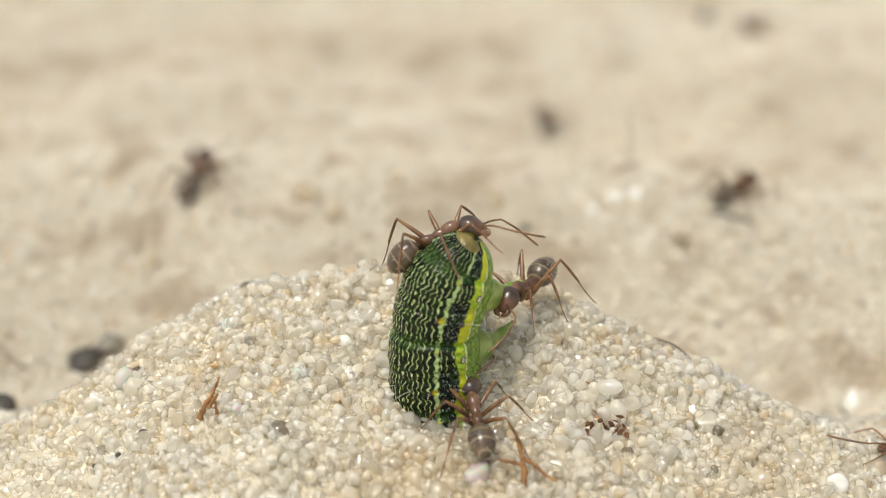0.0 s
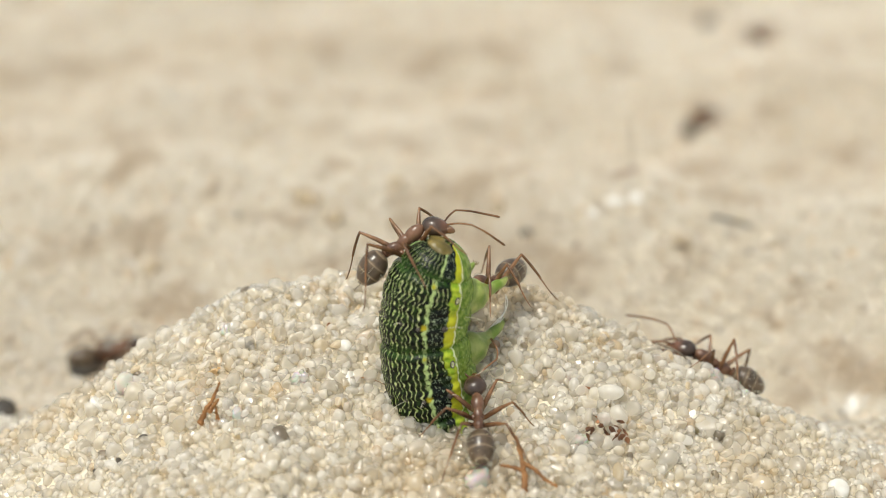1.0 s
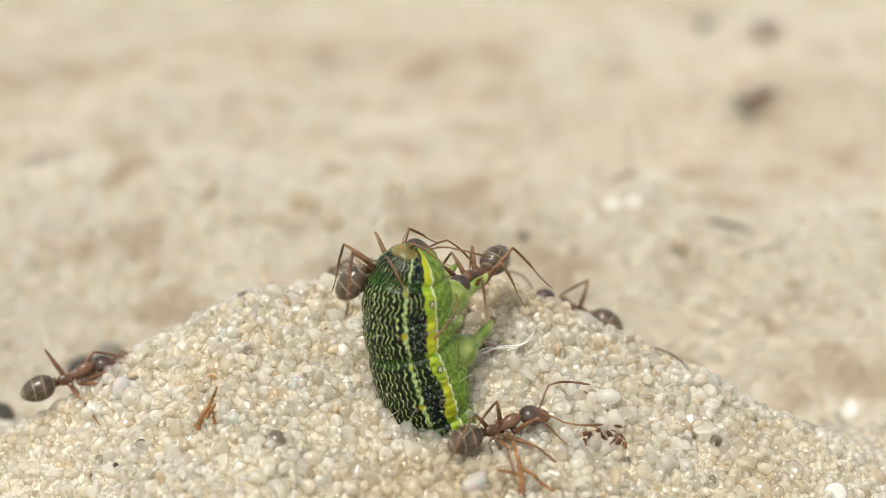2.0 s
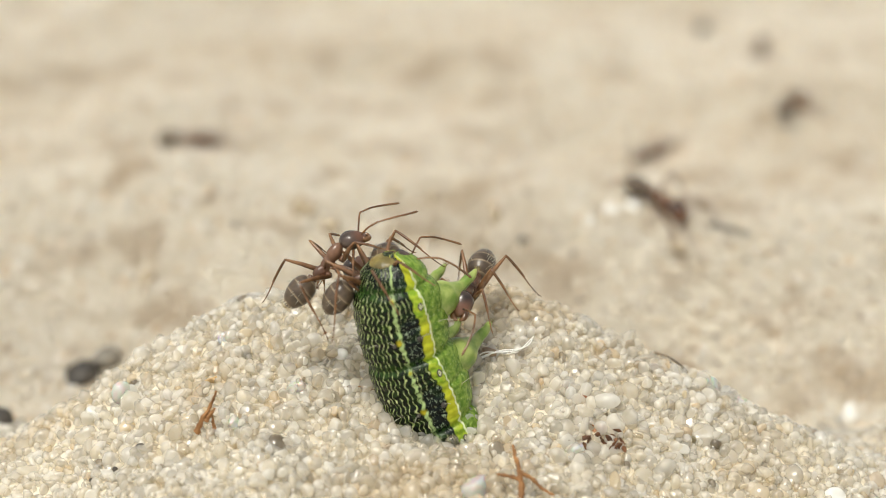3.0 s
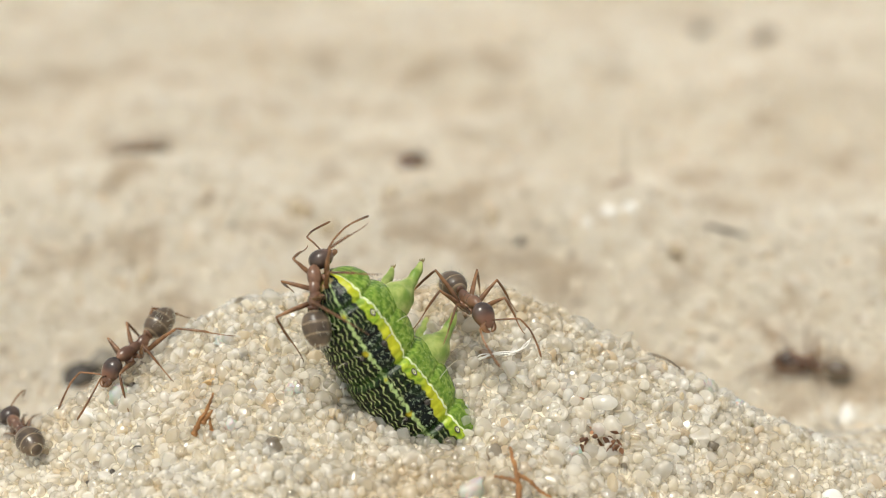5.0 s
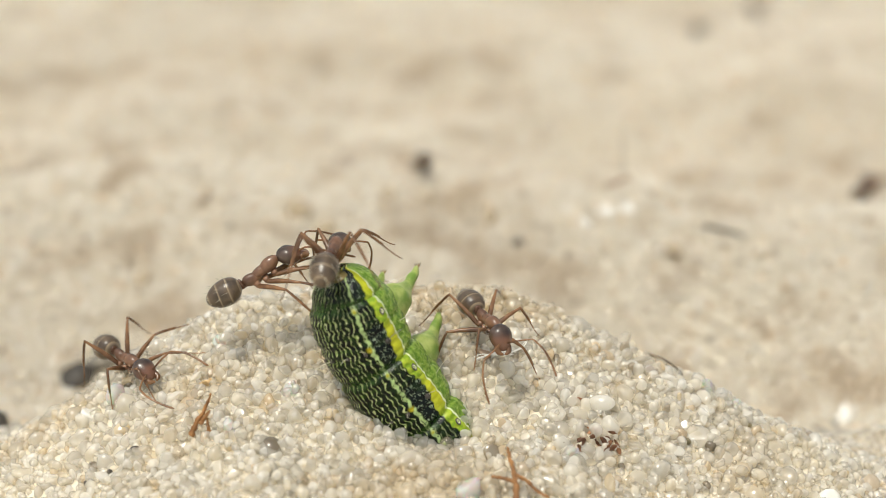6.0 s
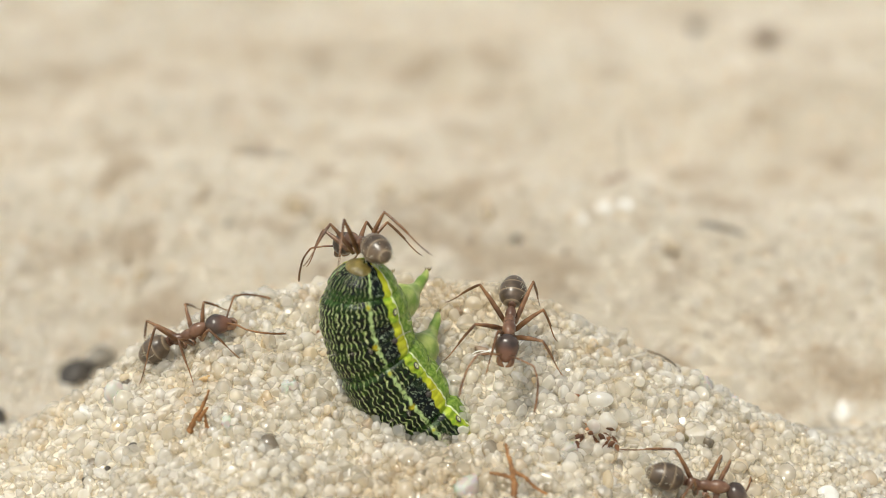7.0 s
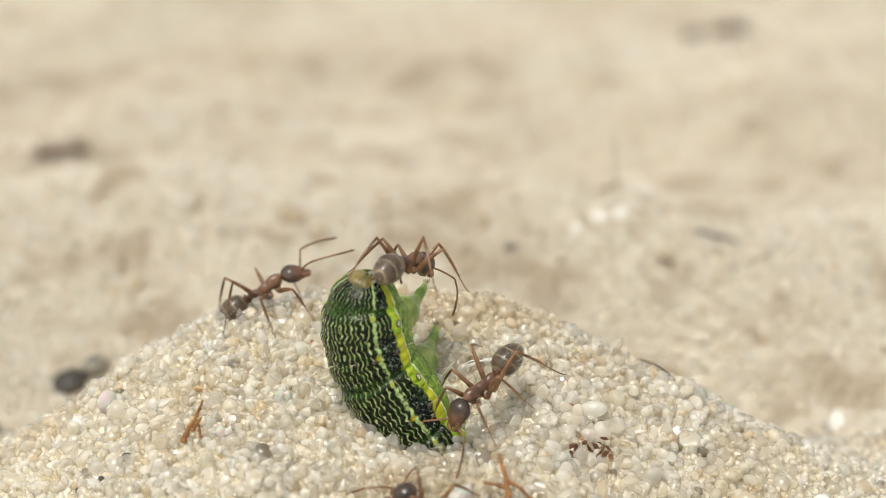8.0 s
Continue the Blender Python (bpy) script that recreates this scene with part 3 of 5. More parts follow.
def crawl(ant, rows, head=22, tail=0, seed=0, reach=1.1):
    """Moves an ant along keyed rows; its feet stay planted and step in turn, its feelers wave."""
    rng = random.Random(seed)
    size = ant.scale[0]
    times = [i / 10 for i in range(81)]
    body = [glide(rows, t) for t in times]
    walk(ant, list(zip(times, body)))
    for child in ant.children:
        kind = child.name.split(".")[0]
        if kind == "head":
            ph = rng.uniform(0, 6)
            walk(child, [(t, mm(1.0, 0, 0.14, 3 * math.sin(4.1 * t + ph), head + 4 * math.sin(5.3 * t + ph), 8 * math.sin(2.7 * t + ph))) for t in times[::2]])
            for an in child.children:
                if an.name.split(".")[0] == "antenna":
                    s = 1 if an.location.y > 0 else -1
                    ph, at = rng.uniform(0, 6), an.location / MM
                    walk(an, [(t, mm(*at, 12 * math.sin(7 * t + ph), 14 * math.sin(9 * t + 2 * ph) - 6, s * 8 + 16 * math.sin(6 * t + ph))) for t in times[::2]])
        elif kind == "gaster":
            walk(child, [(0.0, mm(-0.93, 0, -0.02, 0, tail, 0)), (8.0, mm(-0.93, 0, -0.02, 0, tail, 0))])
        elif kind == "leg":
            i, s = child["place"][0], child["place"][1]
            hip = Vector((HIPS[i][0], HIPS[i][1] * s, HIPS[i][2]))
            first = (i + (s > 0)) % 2
            jig = (rng.uniform(-0.25, 0.25), rng.uniform(-0.2, 0.2))

            def rest(m, ahead=Vector((0, 0, 0))):
                p = m @ (Vector((FOOT[i][0] * reach + jig[0], (FOOT[i][1] * reach + jig[1]) * s, -STAND)) * MM * size) + ahead
                floor = (float(ground_height(p.x / MM, p.y / MM)) + 0.12) * MM
                if p.z - floor < 1.3 * MM:
                    p.z = floor
                return p

            planted, rows_a, rows_b, lifted = rest(body[0]), [], [], -9
            for n, m in enumerate(body):
                ahead = (body[min(n + 3, 80)].translation - m.translation) * 0.8
                speed = (body[min(n + 1, 80)].translation - body[max(n - 1, 0)].translation).length / MM / 0.2
                goal = rest(m, ahead)
                foot = planted
                if (n % 2 == first and (goal - planted).length > 0.55 * MM) or (rest(m) - planted).length > 2.0 * MM:
                    foot = (planted + goal) / 2 + Vector((0, 0, 0.35 * MM)) if speed < 12 else goal
                    planted = goal
                a, b = solve_leg(hip, (m.inverted() @ foot) / (MM * size), THIGH[i], SHIN[i])
                rows_a.append((times[n], a))
                rows_b.append((times[n], b))
            walk(child, rows_a)
            for shin in child.children:
                walk(shin, rows_b)


# ---- caterpillar ----
GIRTH = 2.06


def girth(s):
    """Radius of the body along its length: thinner at both ends."""
    return GIRTH * (1 - 0.08 * ((s - 6.5) / 6.5) ** 2) * math.sqrt(max(0.04, 1 - max(0.0, (s - 10.9) / 2.5) ** 2))


def skin_radius(s, a):
    """Radius at s along the body and angle a from the middle of the back: rings, small creases, side ridge, belly."""
    deg = abs(math.degrees(a))
    off = (s - FOLD) % RING
    near = min(off, RING - off)
    back = 1 if deg < 78 else max(0, 1 - (deg - 78) / 18)
    r = girth(s) * (1.012 - 0.085 * math.exp(-(near / 0.20) ** 2) - 0.030 * math.exp(-((off - 1.85) / 0.16) ** 2))
    r *= 1 + back * 0.026 * (abs(math.cos(math.pi * s / CREASE)) - 0.6)
    r *= 1 + (0.035 + 0.030 * math.sin(math.pi * off / RING)) * math.exp(-((deg - 84) / 8) ** 2)
    r *= 1 - 0.035 * math.exp(-((deg - 99) / 6) ** 2)
    if s > 4.8:  # belly swells between the folds
        r *= 1 + 0.23 * math.sin(math.pi * off / RING) * math.exp(-((180 - deg) / 46) ** 2)
    return r * (1 + 0.016 * noise.noise((a * 3, s * 2.5, 0.3)) + 0.010 * noise.noise((a * 12, s * 9, 2.3)))


def make_caterpillar():
    worm = new("caterpillar")
    rng = random.Random(5)
    nu, nv = 96, 36
    lo, hi = -0.20, SEG + 0.20
    for i in range(COUNT):
        bm = bmesh.new()
        rest, rings = [], []
        for j in range(nv + 1):
            w = lo + (hi - lo) * j / nv
            s = i * SEG + w
            ring = []
            under = 1 - 0.05 * (max(0, -w, w - SEG) / 0.20) ** 2  # the overlap tucks under the next piece
            for q in range(nu):
                a = -math.pi + 2 * math.pi * q / nu
                r = skin_radius(s, a) * under
                ring.append(bm.verts.new((-r * math.cos(a), r * math.sin(a), w)))
                rest.append((math.degrees(a), s, 0.0))
            rings.append(ring)
        for a, b in zip(rings, rings[1:]):
            for q in range(nu):
                bm.faces.new((a[q], a[(q + 1) % nu], b[(q + 1) % nu], b[q]))
        bm.faces.new(rings[0][::-1])
        bm.faces.new(rings[-1])
        seg = part("segment", bm, M_SKIN, worm)
        seg.data.attributes.new("rest", "FLOAT_VECTOR", "POINT").data.foreach_set("vector", np.array(rest, np.float32).ravel())
        seg["order"] = i
        r = girth((i + 0.5) * SEG)

        def on_skin(deg, w, side):
            a = radians(deg) * side
            out = Vector((-math.cos(a), math.sin(a), 0))
            return out, out * skin_radius(i * SEG + w, a) + Vector((0, 0, w))

        for side in (1, -1):
            if i % 3 == 0:  # breathing hole on the side stripe, 2.8 mm up the ring
                w = 0.40
                out, at = on_skin(82, w, side)
                across = out.cross(Vector((0, 0, 1)))
                loop = [2 * math.pi * j / 16 for j in range(17)]
                for name, size, thick, mat, label in (("spiracle", 1.0, 0.035, M_DARK, "dark oval breathing hole"), ("spiracle_rim", 0.62, 0.03, M_RIM, "pale rim in the breathing hole")):
                    bm = bmesh.new()
                    tube(bm, [at + out * 0.005 + across * (0.10 * size * math.cos(q)) + Vector((0, 0, 0.16 * size * math.sin(q))) for q in loop], [thick] * 17, 6)
                    part(name, bm, mat, seg, label)
            if i % 3 == 2:  # warts and bristles, 1.2 mm up the ring
                for deg, w, size in ((73, 0.03, 0.15), (38, 0.0, 0.10), (14, 0.10, 0.09), (112, 0.3, 0.06)):
                    out, at = on_skin(deg, w, side)
                    bm = bmesh.new()
                    blob(bm, tuple(at), (size, size, size), None, 10, 8)
                    part("wart", bm, M_DARK if deg < 100 else M_PROLEG, seg, "black wart" if deg < 100 else "")
                    bm = bmesh.new()
                    tip = at + out * rng.uniform(0.7, 1.3) + Vector((rng.uniform(-.2, .2), rng.uniform(-.2, .2), rng.uniform(0, 0.6)))
                    tube(bm, bent([at, (at + tip) / 2 + Vector((0, 0, 0.06)), tip], 3), [0.014] * 6 + [0.004], 5)
                    part("bristle", bm, M_HAIR, seg, "fine pale bristle")
        if i in (5, 8):  # two pairs of prolegs: a fleshy foot, a narrow shank, hooks at the tip
            z = {5: 1.00, 8: 0.70}[i]
            for side in (1, -1):
                bm = bmesh.new()
                y = 0.92 * side
                line = bent([(r * 0.70, y * 0.70, z), (r * 1.06, y * 0.92, z + 0.02), (r * 1.36, y * 1.08, z + 0.10), (r * 1.68, y * 1.16, z + 0.20), (r * 1.98, y * 1.20, z + 0.36), (r * 2.20, y * 1.20, z + 0.52)], 5)
                wide = [0.98, 0.98, 0.96, 0.93, 0.90, 0.87, 0.84, 0.80, 0.75, 0.67, 0.57, 0.47, 0.38, 0.33, 0.30, 0.28, 0.27, 0.26, 0.25, 0.23, 0.22, 0.20, 0.18, 0.15, 0.12, 0.05]
                tube(bm, line, wide, 18)
                for p in bm.verts:
                    p.co += p.co.normalized() * 0.06 * noise.noise(p.co * 2.2) + Vector((0, 0, 0.025 * math.sin(p.co.x * 9)))
                part("proleg", bm, M_PROLEG, seg, "stubby green proleg with pale tip")
                for h in (-1.5, -0.5, 0.5, 1.5):  # hooks
                    bm = bmesh.new()
                    tip = Vector((r * 2.18, y * 1.20 + 0.05 * h, z + 0.50))
                    tube(bm, bent([tip, tip + Vector((0.10, 0.05 * h, 0.06)), tip + Vector((0.14, 0.08 * h, 0.16))], 3), [0.035, 0.035, 0.03, 0.03, 0.025, 0.02, 0.01], 6)
                    part("hook", bm, M_AMBER, seg, "tiny brown hook")
    bm = bmesh.new()
    blob(bm, (-0.30, 0, 0.15), (0.46, 0.92, 0.92), None, 24, 18)
    bmesh.ops.rotate(bm, cent=(0, 0, 0), matrix=Matrix.Rotation(-math.pi / 2, 3, "Y"), verts=bm.verts)
    for p in bm.verts:  # puckered plate
        p.co *= 1 + 0.05 * noise.noise(p.co * 2.5)
    cap = part("end_cap", bm, M_AMBER, worm, "glossy amber end plate")
    cap["order"] = COUNT
    return worm


def bend(worm, rows):
    """Poses every segment along an arc. Rows: t, base x, y, z (mm), lean at the base and at the tip (degrees to -x), lean to the back, turn of the body about its axis."""
    times = [i / 10 for i in range(81)]
    keys = np.array(rows, float)

    def at(t):
        i = int(np.clip(np.searchsorted(keys[:, 0], t, "right") - 1, 0, len(keys) - 2))
        f = (t - keys[i, 0]) / (keys[i + 1, 0] - keys[i, 0])
        d = [(keys[min(j + 1, len(keys) - 1)] - keys[max(j - 1, 0)]) / (keys[min(j + 1, len(keys) - 1), 0] - keys[max(j - 1, 0), 0]) * (keys[i + 1, 0] - keys[i, 0]) for j in (i, i + 1)]
        h = f * f * (3 - 2 * f)
        return (keys[i] * (1 - h) + keys[i + 1] * h + d[0] * f * (1 - f) ** 2 - d[1] * f * f * (1 - f))[1:]

    found = {n: [] for n in range(COUNT + 1)}
    buried = 3.4
    for t in times:
        bx, by, bz, lean0, lean1, back, turn = at(t)
        p = Vector((bx, by, bz))
        steps = []
        for n in range(COUNT + 1):
            s = n * SEG - buried
            f = min(1.0, max(0.0, s / (COUNT * SEG - buried)))
            th = radians(lean0 + (lean1 - lean0) * f ** 2.2)
            k = radians(back)
            z = Vector((-math.sin(th), math.cos(th) * math.sin(k), math.cos(th) * math.cos(k)))
            steps.append(z)
        start = p - steps[0] * buried
        for n in range(COUNT + 1):
            z = steps[n]
            belly = Vector((math.cos(radians(turn)), math.sin(radians(turn)), 0))
            belly = (belly - z * belly.dot(z)).normalized()
            m = Matrix((belly, z.cross(belly), z)).transposed().to_4x4()
            m.translation = start * MM
            found[n].append((t, m))
            start = start + (z + steps[min(n + 1, COUNT)]).normalized() * SEG
    for seg in worm.children:
        walk(seg, found[seg["order"]])


caterpillar = tagged(make_caterpillar(), "black and green striped caterpillar half buried in sand", "caterpillar")
ants = [tagged(make_ant(), "red-brown ant with a grey banded gaster", "ant", "ants on the sand")]
ants[0].matrix_basis = mm(-12, 0, 2)
for n in range(18):
    ants.append(copy_thing(ants[0], mm(-12, 0, 2)))
for n, ant in enumerate(ants):  # workers differ a little in size
    k = 1.22 + 0.05 * math.sin(n * 2.4)
    ant.scale = (k, k, k)


# ---- loose bits on the sand ----
def pebble(name, at, size, material, label, category, flat, seed):
    """A worn, uneven mineral grain resting in the sand."""
    rng = np.random.default_rng(seed + 40)
    v, f = ico(3)
    for _ in range(7):
        d = rng.normal(size=3)
        d /= np.linalg.norm(d)
        v = v - np.maximum(v @ d - rng.uniform(0.55, 0.9), 0)[:, None] * d * 0.85
    v = v * np.array([rng.uniform(0.85, 1.2), rng.uniform(0.8, 1.1), flat]) @ turns(1, rng)[0].T if flat > 0.6 else v * np.array([1.25, 0.85, flat])
    ob = mesh_object(name, v * size * MM, f, material)
    ob.matrix_basis = mm(*at)
    return tagged(ob, label, category)


def rough_tube(bm, line, radius, taper, seed, sides=9):
    rng = random.Random(seed)
    pts = bent(line, 7)
    n = len(pts)
    pts = [p + Vector((rng.uniform(-1, 1), rng.uniform(-1, 1), rng.uniform(-1, 1))) * radius * 0.22 for p in pts]
    tube(bm, pts, [radius * (1 - (1 - taper) * j / (n - 1)) * rng.uniform(0.8, 1.2) for j in range(n)], sides)


def stick(name, line, radius, material, label, category, taper=0.5):
    """A thin, slightly knotty piece of plant along a line of points."""
    thing = new(name)
    base = Vector(line[0])
    thing.matrix_basis = mm(*base)
    bm = bmesh.new()
    rough_tube(bm, [Vector(p) - base for p in line], radius, taper, len(line) + int(base.x * 7))
    part("stem", bm, material, thing)
    return tagged(thing, label, category)


def flake(bm, centre, along, across, thick, rng):
    """A torn bark flake: a bent, thick little plate."""
    along, across = Vector(along), Vector(across)
    up = along.cross(across).normalized() * thick
    rows = []
    for j in range(7):
        f = j / 6 * 2 - 1
        wide = (1 - abs(f) ** 2.4) * rng.uniform(0.7, 1.1) + 0.12
        mid = Vector(centre) + along * f + up * (1.2 * (1 - f * f))
        rows.append([bm.verts.new(mid + across * wide * k + up * s) for k, s in ((-1, -0.4), (-0.4, 0.7), (0.5, 0.6), (1, -0.3), (0.3, -0.8), (-0.5, -0.8))])
    for a, b in zip(rows, rows[1:]):
        for k in range(6):
            bm.faces.new((a[k], a[(k + 1) % 6], b[(k + 1) % 6], b[k]))
    bm.faces.new(rows[0][::-1])
    bm.faces.new(rows[-1])


def bark_chip(at, flakes, material, label, seed):
    """A bark crumb made of a few flakes, each its own part."""
    rng = random.Random(seed)
    thing = new("bark_chip")
    thing.matrix_basis = mm(*at)
    for centre, along, width in flakes:
        bm = bmesh.new()
        side = Vector(along).cross(Vector((rng.uniform(-0.4, 0.4), -1, rng.uniform(-0.3, 0.6)))).normalized() * width
        flake(bm, centre, along, side, width * 0.45, rng)
        part("flake", bm, material, thing)
    return tagged(thing, label, "bark chip")


def bark_splinter(at):
    """A ragged forked splinter of bark standing in the sand."""
    thing = new("bark_splinter")
    thing.matrix_basis = mm(*at)
    for n, (line, r) in enumerate((([(-0.05, 0, -0.1), (0.30, 0, 0.62), (0.62, 0.1, 1.15), (0.95, 0.1, 2.0)], 0.15),
                                   ([(0.42, -0.05, 0.50), (0.66, 0, 0.85), (0.86, 0.05, 1.15)], 0.13),
                                   ([(0.80, 0, 0.0), (0.74, 0, 0.45), (0.66, 0, 0.9)], 0.11))):
        bm = bmesh.new()
        rough_tube(bm, [Vector(p) for p in line], r, 0.35, n + 3, 6)
        part("splinter", bm, M_TWIG, thing)
    return tagged(thing, "ragged orange-brown bark splinter standing in the sand", "bark")


bark_splinter((-11.28, -0.49, 0.79))
bark_chip((-11.01, 2.53, 1.93), [((0, 0, 0), (0.30, 0, 0.02), 0.17), ((0.2, 0, 0.15), (0.1, 0.05, 0.1), 0.08)], M_HONEY, "small honey-yellow bark crumb", 4)
crumb = random.Random(31)
bark_chip((7.70, 0.01, -0.02), [((crumb.uniform(-0.95, 0.95), crumb.uniform(-0.35, 0.35), crumb.uniform(-0.45, 0.40)), (crumb.uniform(-0.22, 0.22), crumb.uniform(-0.1, 0.1), crumb.uniform(-0.22, 0.22)), crumb.uniform(0.07, 0.16)) for _ in range(26)], M_BARK, "dark brown bark crumbs in a hollow", 5)
bark_chip((7.15, 0.55, 0.42), [((crumb.uniform(-0.7, 0.7), crumb.uniform(-0.3, 0.3), crumb.uniform(-0.25, 0.25)), (crumb.uniform(-0.2, 0.2), crumb.uniform(-0.1, 0.1), crumb.uniform(-0.15, 0.15)), crumb.uniform(0.06, 0.13)) for _ in range(9)], M_RUST, "rust-brown bark crumbs among the grains", 13)
bark_chip((-6.74, 8.75, 4.20), [((0, 0, 0), (0.28, 0.05, 0.06), 0.08)], M_STALK, "small dark flake on the crest", 6)
bark_chip((-5.79, 9.23, 4.28), [((0, 0, 0), (0.25, 0.05, 0.06), 0.08)], M_STALK, "small dark flake on the crest", 7)
bark_chip((-9.63, 8.08, 4.03), [((0, 0, 0), (0.25, 0.05, 0.06), 0.08)], M_STALK, "small dark flake on the crest", 8)
bark_chip((-2.62, 3.44, 2.66), [((0, 0, 0), (0.05, 0, 0.3), 0.1)], M_RUST, "rust-red flake among the grains", 9)
bark_chip((6.74, 1.78, 1.36), [((0, 0, 0), (0.25, 0, 0.1), 0.14)], M_RUST, "rust-red flake among the grains", 10)
bark_chip((5.96, 2.26, 1.67), [((0, 0, 0), (0.2, 0, -0.1), 0.12)], M_RUST, "rust-red flake among the grains", 11)
bark_chip((-5.67, 5.11, 3.27), [((0, 0, 0), (0.06, 0, 0.18), 0.09)], M_RUST, "rust-red flake among the grains", 12)
def rootlet(stem, branches):
    thing = new("rootlet")
    base = Vector(stem[0])
    thing.matrix_basis = mm(*base)
    bm = bmesh.new()
    rough_tube(bm, [Vector(p) - base for p in stem], 0.15, 0.4, 2)
    part("stem", bm, M_TWIG, thing)
    for n, line in enumerate(branches):
        bm = bmesh.new()
        rough_tube(bm, [Vector(p) - base for p in line], 0.11, 0.5, n)
        part("branch", bm, M_TWIG, thing)
    return tagged(thing, "orange-brown branching rootlet sticking out of the sand", "root")


rootlet([(3.62, -4.24, -0.89), (3.62, -3.48, -0.16), (3.41, -2.79, 0.48), (3.29, -2.34, 0.96)], [[(3.61, -3.54, -0.19), (3.06, -3.41, -0.09), (2.53, -3.26, -0.05)], [(3.55, -3.19, 0.03), (4.20, -3.56, -0.18), (4.57, -3.85, -0.48), (5.09, -4.08, -0.70)]])
stick("dry_stem", [(10.85, 6.84, 1.58), (11.60, 6.11, 1.54), (12.08, 6.00, 1.18), (12.42, 5.85, 0.88)], 0.07, M_STALK, "curved dry grey-brown stem lying on the crest", "stem", 0.5)
stick("dry_stem", [(6.88, 1.04, 0.82), (7.13, 0.69, 0.57), (7.38, 0.42, 0.35)], 0.05, M_TWIG, "short tan splinter among the grains", "stem", 0.5)
stick("dry_stem", [(6.72, 0.86, 0.75), (7.16, 0.63, 0.51), (7.68, 0.34, 0.18)], 0.05, M_STALK, "short straight splinter among the grains", "stem", 0.5)
stick("dry_stem", [(-4.54, 7.23, 4.29), (-3.95, 7.52, 4.73), (-3.30, 7.80, 5.23)], 0.035, M_STALK, "fine pale stem leaning from the sand", "stem", 0.5)
stick("dry_stem", [(-5.09, 1.62, 1.98), (-3.63, 1.93, 1.89), (-2.76, 1.68, 1.65)], 0.035, M_TWIG, "hair-thin brown fibre on the grains", "fibre", 0.5)
stick("dark_splinter", [(24.18, 21.51, -9.00), (24.00, 19.74, -8.72), (23.01, 14.94, -6.84)], 0.11, M_GREY, "dark grey splinter half sunk in sand", "splinter", 0.5)
stick("dark_splinter", [(23.15, 21.12, -9.40), (23.23, 18.97, -8.66), (22.42, 14.28, -6.67)], 0.11, M_GREY, "dark grey splinter half sunk in sand", "splinter", 0.5)
stick("dark_splinter", [(18.27, 36.55, -1.74), (19.55, 36.06, -1.89), (21.22, 35.64, -2.24)], 0.16, M_DARK, "dark stick on the lower sand", "stick", 0.5)
stick("dry_stem", [(12.03, 41.64, -0.40), (12.83, 41.76, -0.23), (13.82, 42.39, -0.09)], 0.16, M_TWIG, "brown stub lying on the ridge", "stem", 0.5)
stick("dry_stem", [(13.36, 42.20, -0.28), (13.21, 41.99, 1.90), (13.01, 41.38, 4.33)], 0.045, M_STALK, "thin dry stalk standing on the ridge", "stem", 0.5)
pebble("dark_pebble", (-22.49, 24.95, -7.90), 1.42, M_DARK, "charcoal-grey pebble behind the mound", "pebble", 0.7, 1)
pebble("grey_pebble", (-21.37, 26.66, -7.48), 1.29, M_GREY, "grey pebble behind the mound", "pebble", 0.7, 2)
pebble("dark_pebble", (-25.12, 15.11, -6.32), 1.03, M_DARK, "charcoal-grey pebble at the mound's edge", "pebble", 0.8, 3)
pebble("dark_pebble", (-14.16, 0.12, -0.45), 0.29, M_DARK, "small black grain among pale sand", "pebble", 0.75, 10)
pebble("dark_pebble", (-15.28, -0.47, -1.25), 0.19, M_DARK, "small black grain among pale sand", "grain", 0.75, 11)
pebble("dark_pebble", (-16.26, -0.80, -1.79), 0.21, M_DARK, "small black grain among pale sand", "grain", 0.75, 12)
pebble("dark_pebble", (-16.29, -0.67, -1.75), 0.19, M_DARK, "small black grain among pale sand", "grain", 0.75, 13)
pebble("olive_pebble", (12.15, 1.65, -0.74), 0.24, M_OLIVE, "dark olive grain on pale sand", "pebble", 0.75, 14)
pebble("olive_pebble", (15.44, 3.88, -0.98), 0.25, M_OLIVE, "dark olive grain on pale sand", "pebble", 0.75, 15)
pebble("grey_pebble", (15.44, 5.88, -1.01), 0.37, M_GREY, "smooth grey grain on the crest", "pebble", 0.75, 16)
pebble("brown_pebble", (2.37, 4.33, 2.69), 0.39, M_UMBER, "rounded grey-brown grain beside the caterpillar", "pebble", 0.75, 17)
pebble("brown_pebble", (-12.90, 2.18, 1.11), 0.24, M_UMBER, "small brown grain among pale sand", "pebble", 0.75, 18)
pebble("dark_pebble", (-9.43, 3.77, 2.82), 0.16, M_DARK, "small black grain among pale sand", "grain", 0.75, 19)
pebble("dark_pebble", (5.63, 36.31, -2.90), 0.50, M_DARK, "dark grain on the lower sand", "pebble", 0.75, 20)
pebble("dark_pebble", (27.19, 29.13, -5.60), 0.22, M_UMBER, "dark grain on the lower sand", "grain", 0.75, 21)
pebble("dark_pebble", (30.70, 120.05, -6.70), 1.59, M_DARK, "charcoal pebble on the far sand", "pebble", 0.75, 22)
pebble("brown_pebble", (39.66, 123.16, -7.50), 0.92, M_UMBER, "brown pebble on the far sand", "pebble", 0.75, 23)
pebble("brown_pebble", (1.27, 6.56, 3.86), 0.23, M_UMBER, "small brown grain among pale sand", "grain", 0.75, 24)
pebble("olive_pebble", (16.01, 5.59, -1.23), 0.23, M_OLIVE, "dark olive grain on pale sand", "grain", 0.75, 25)
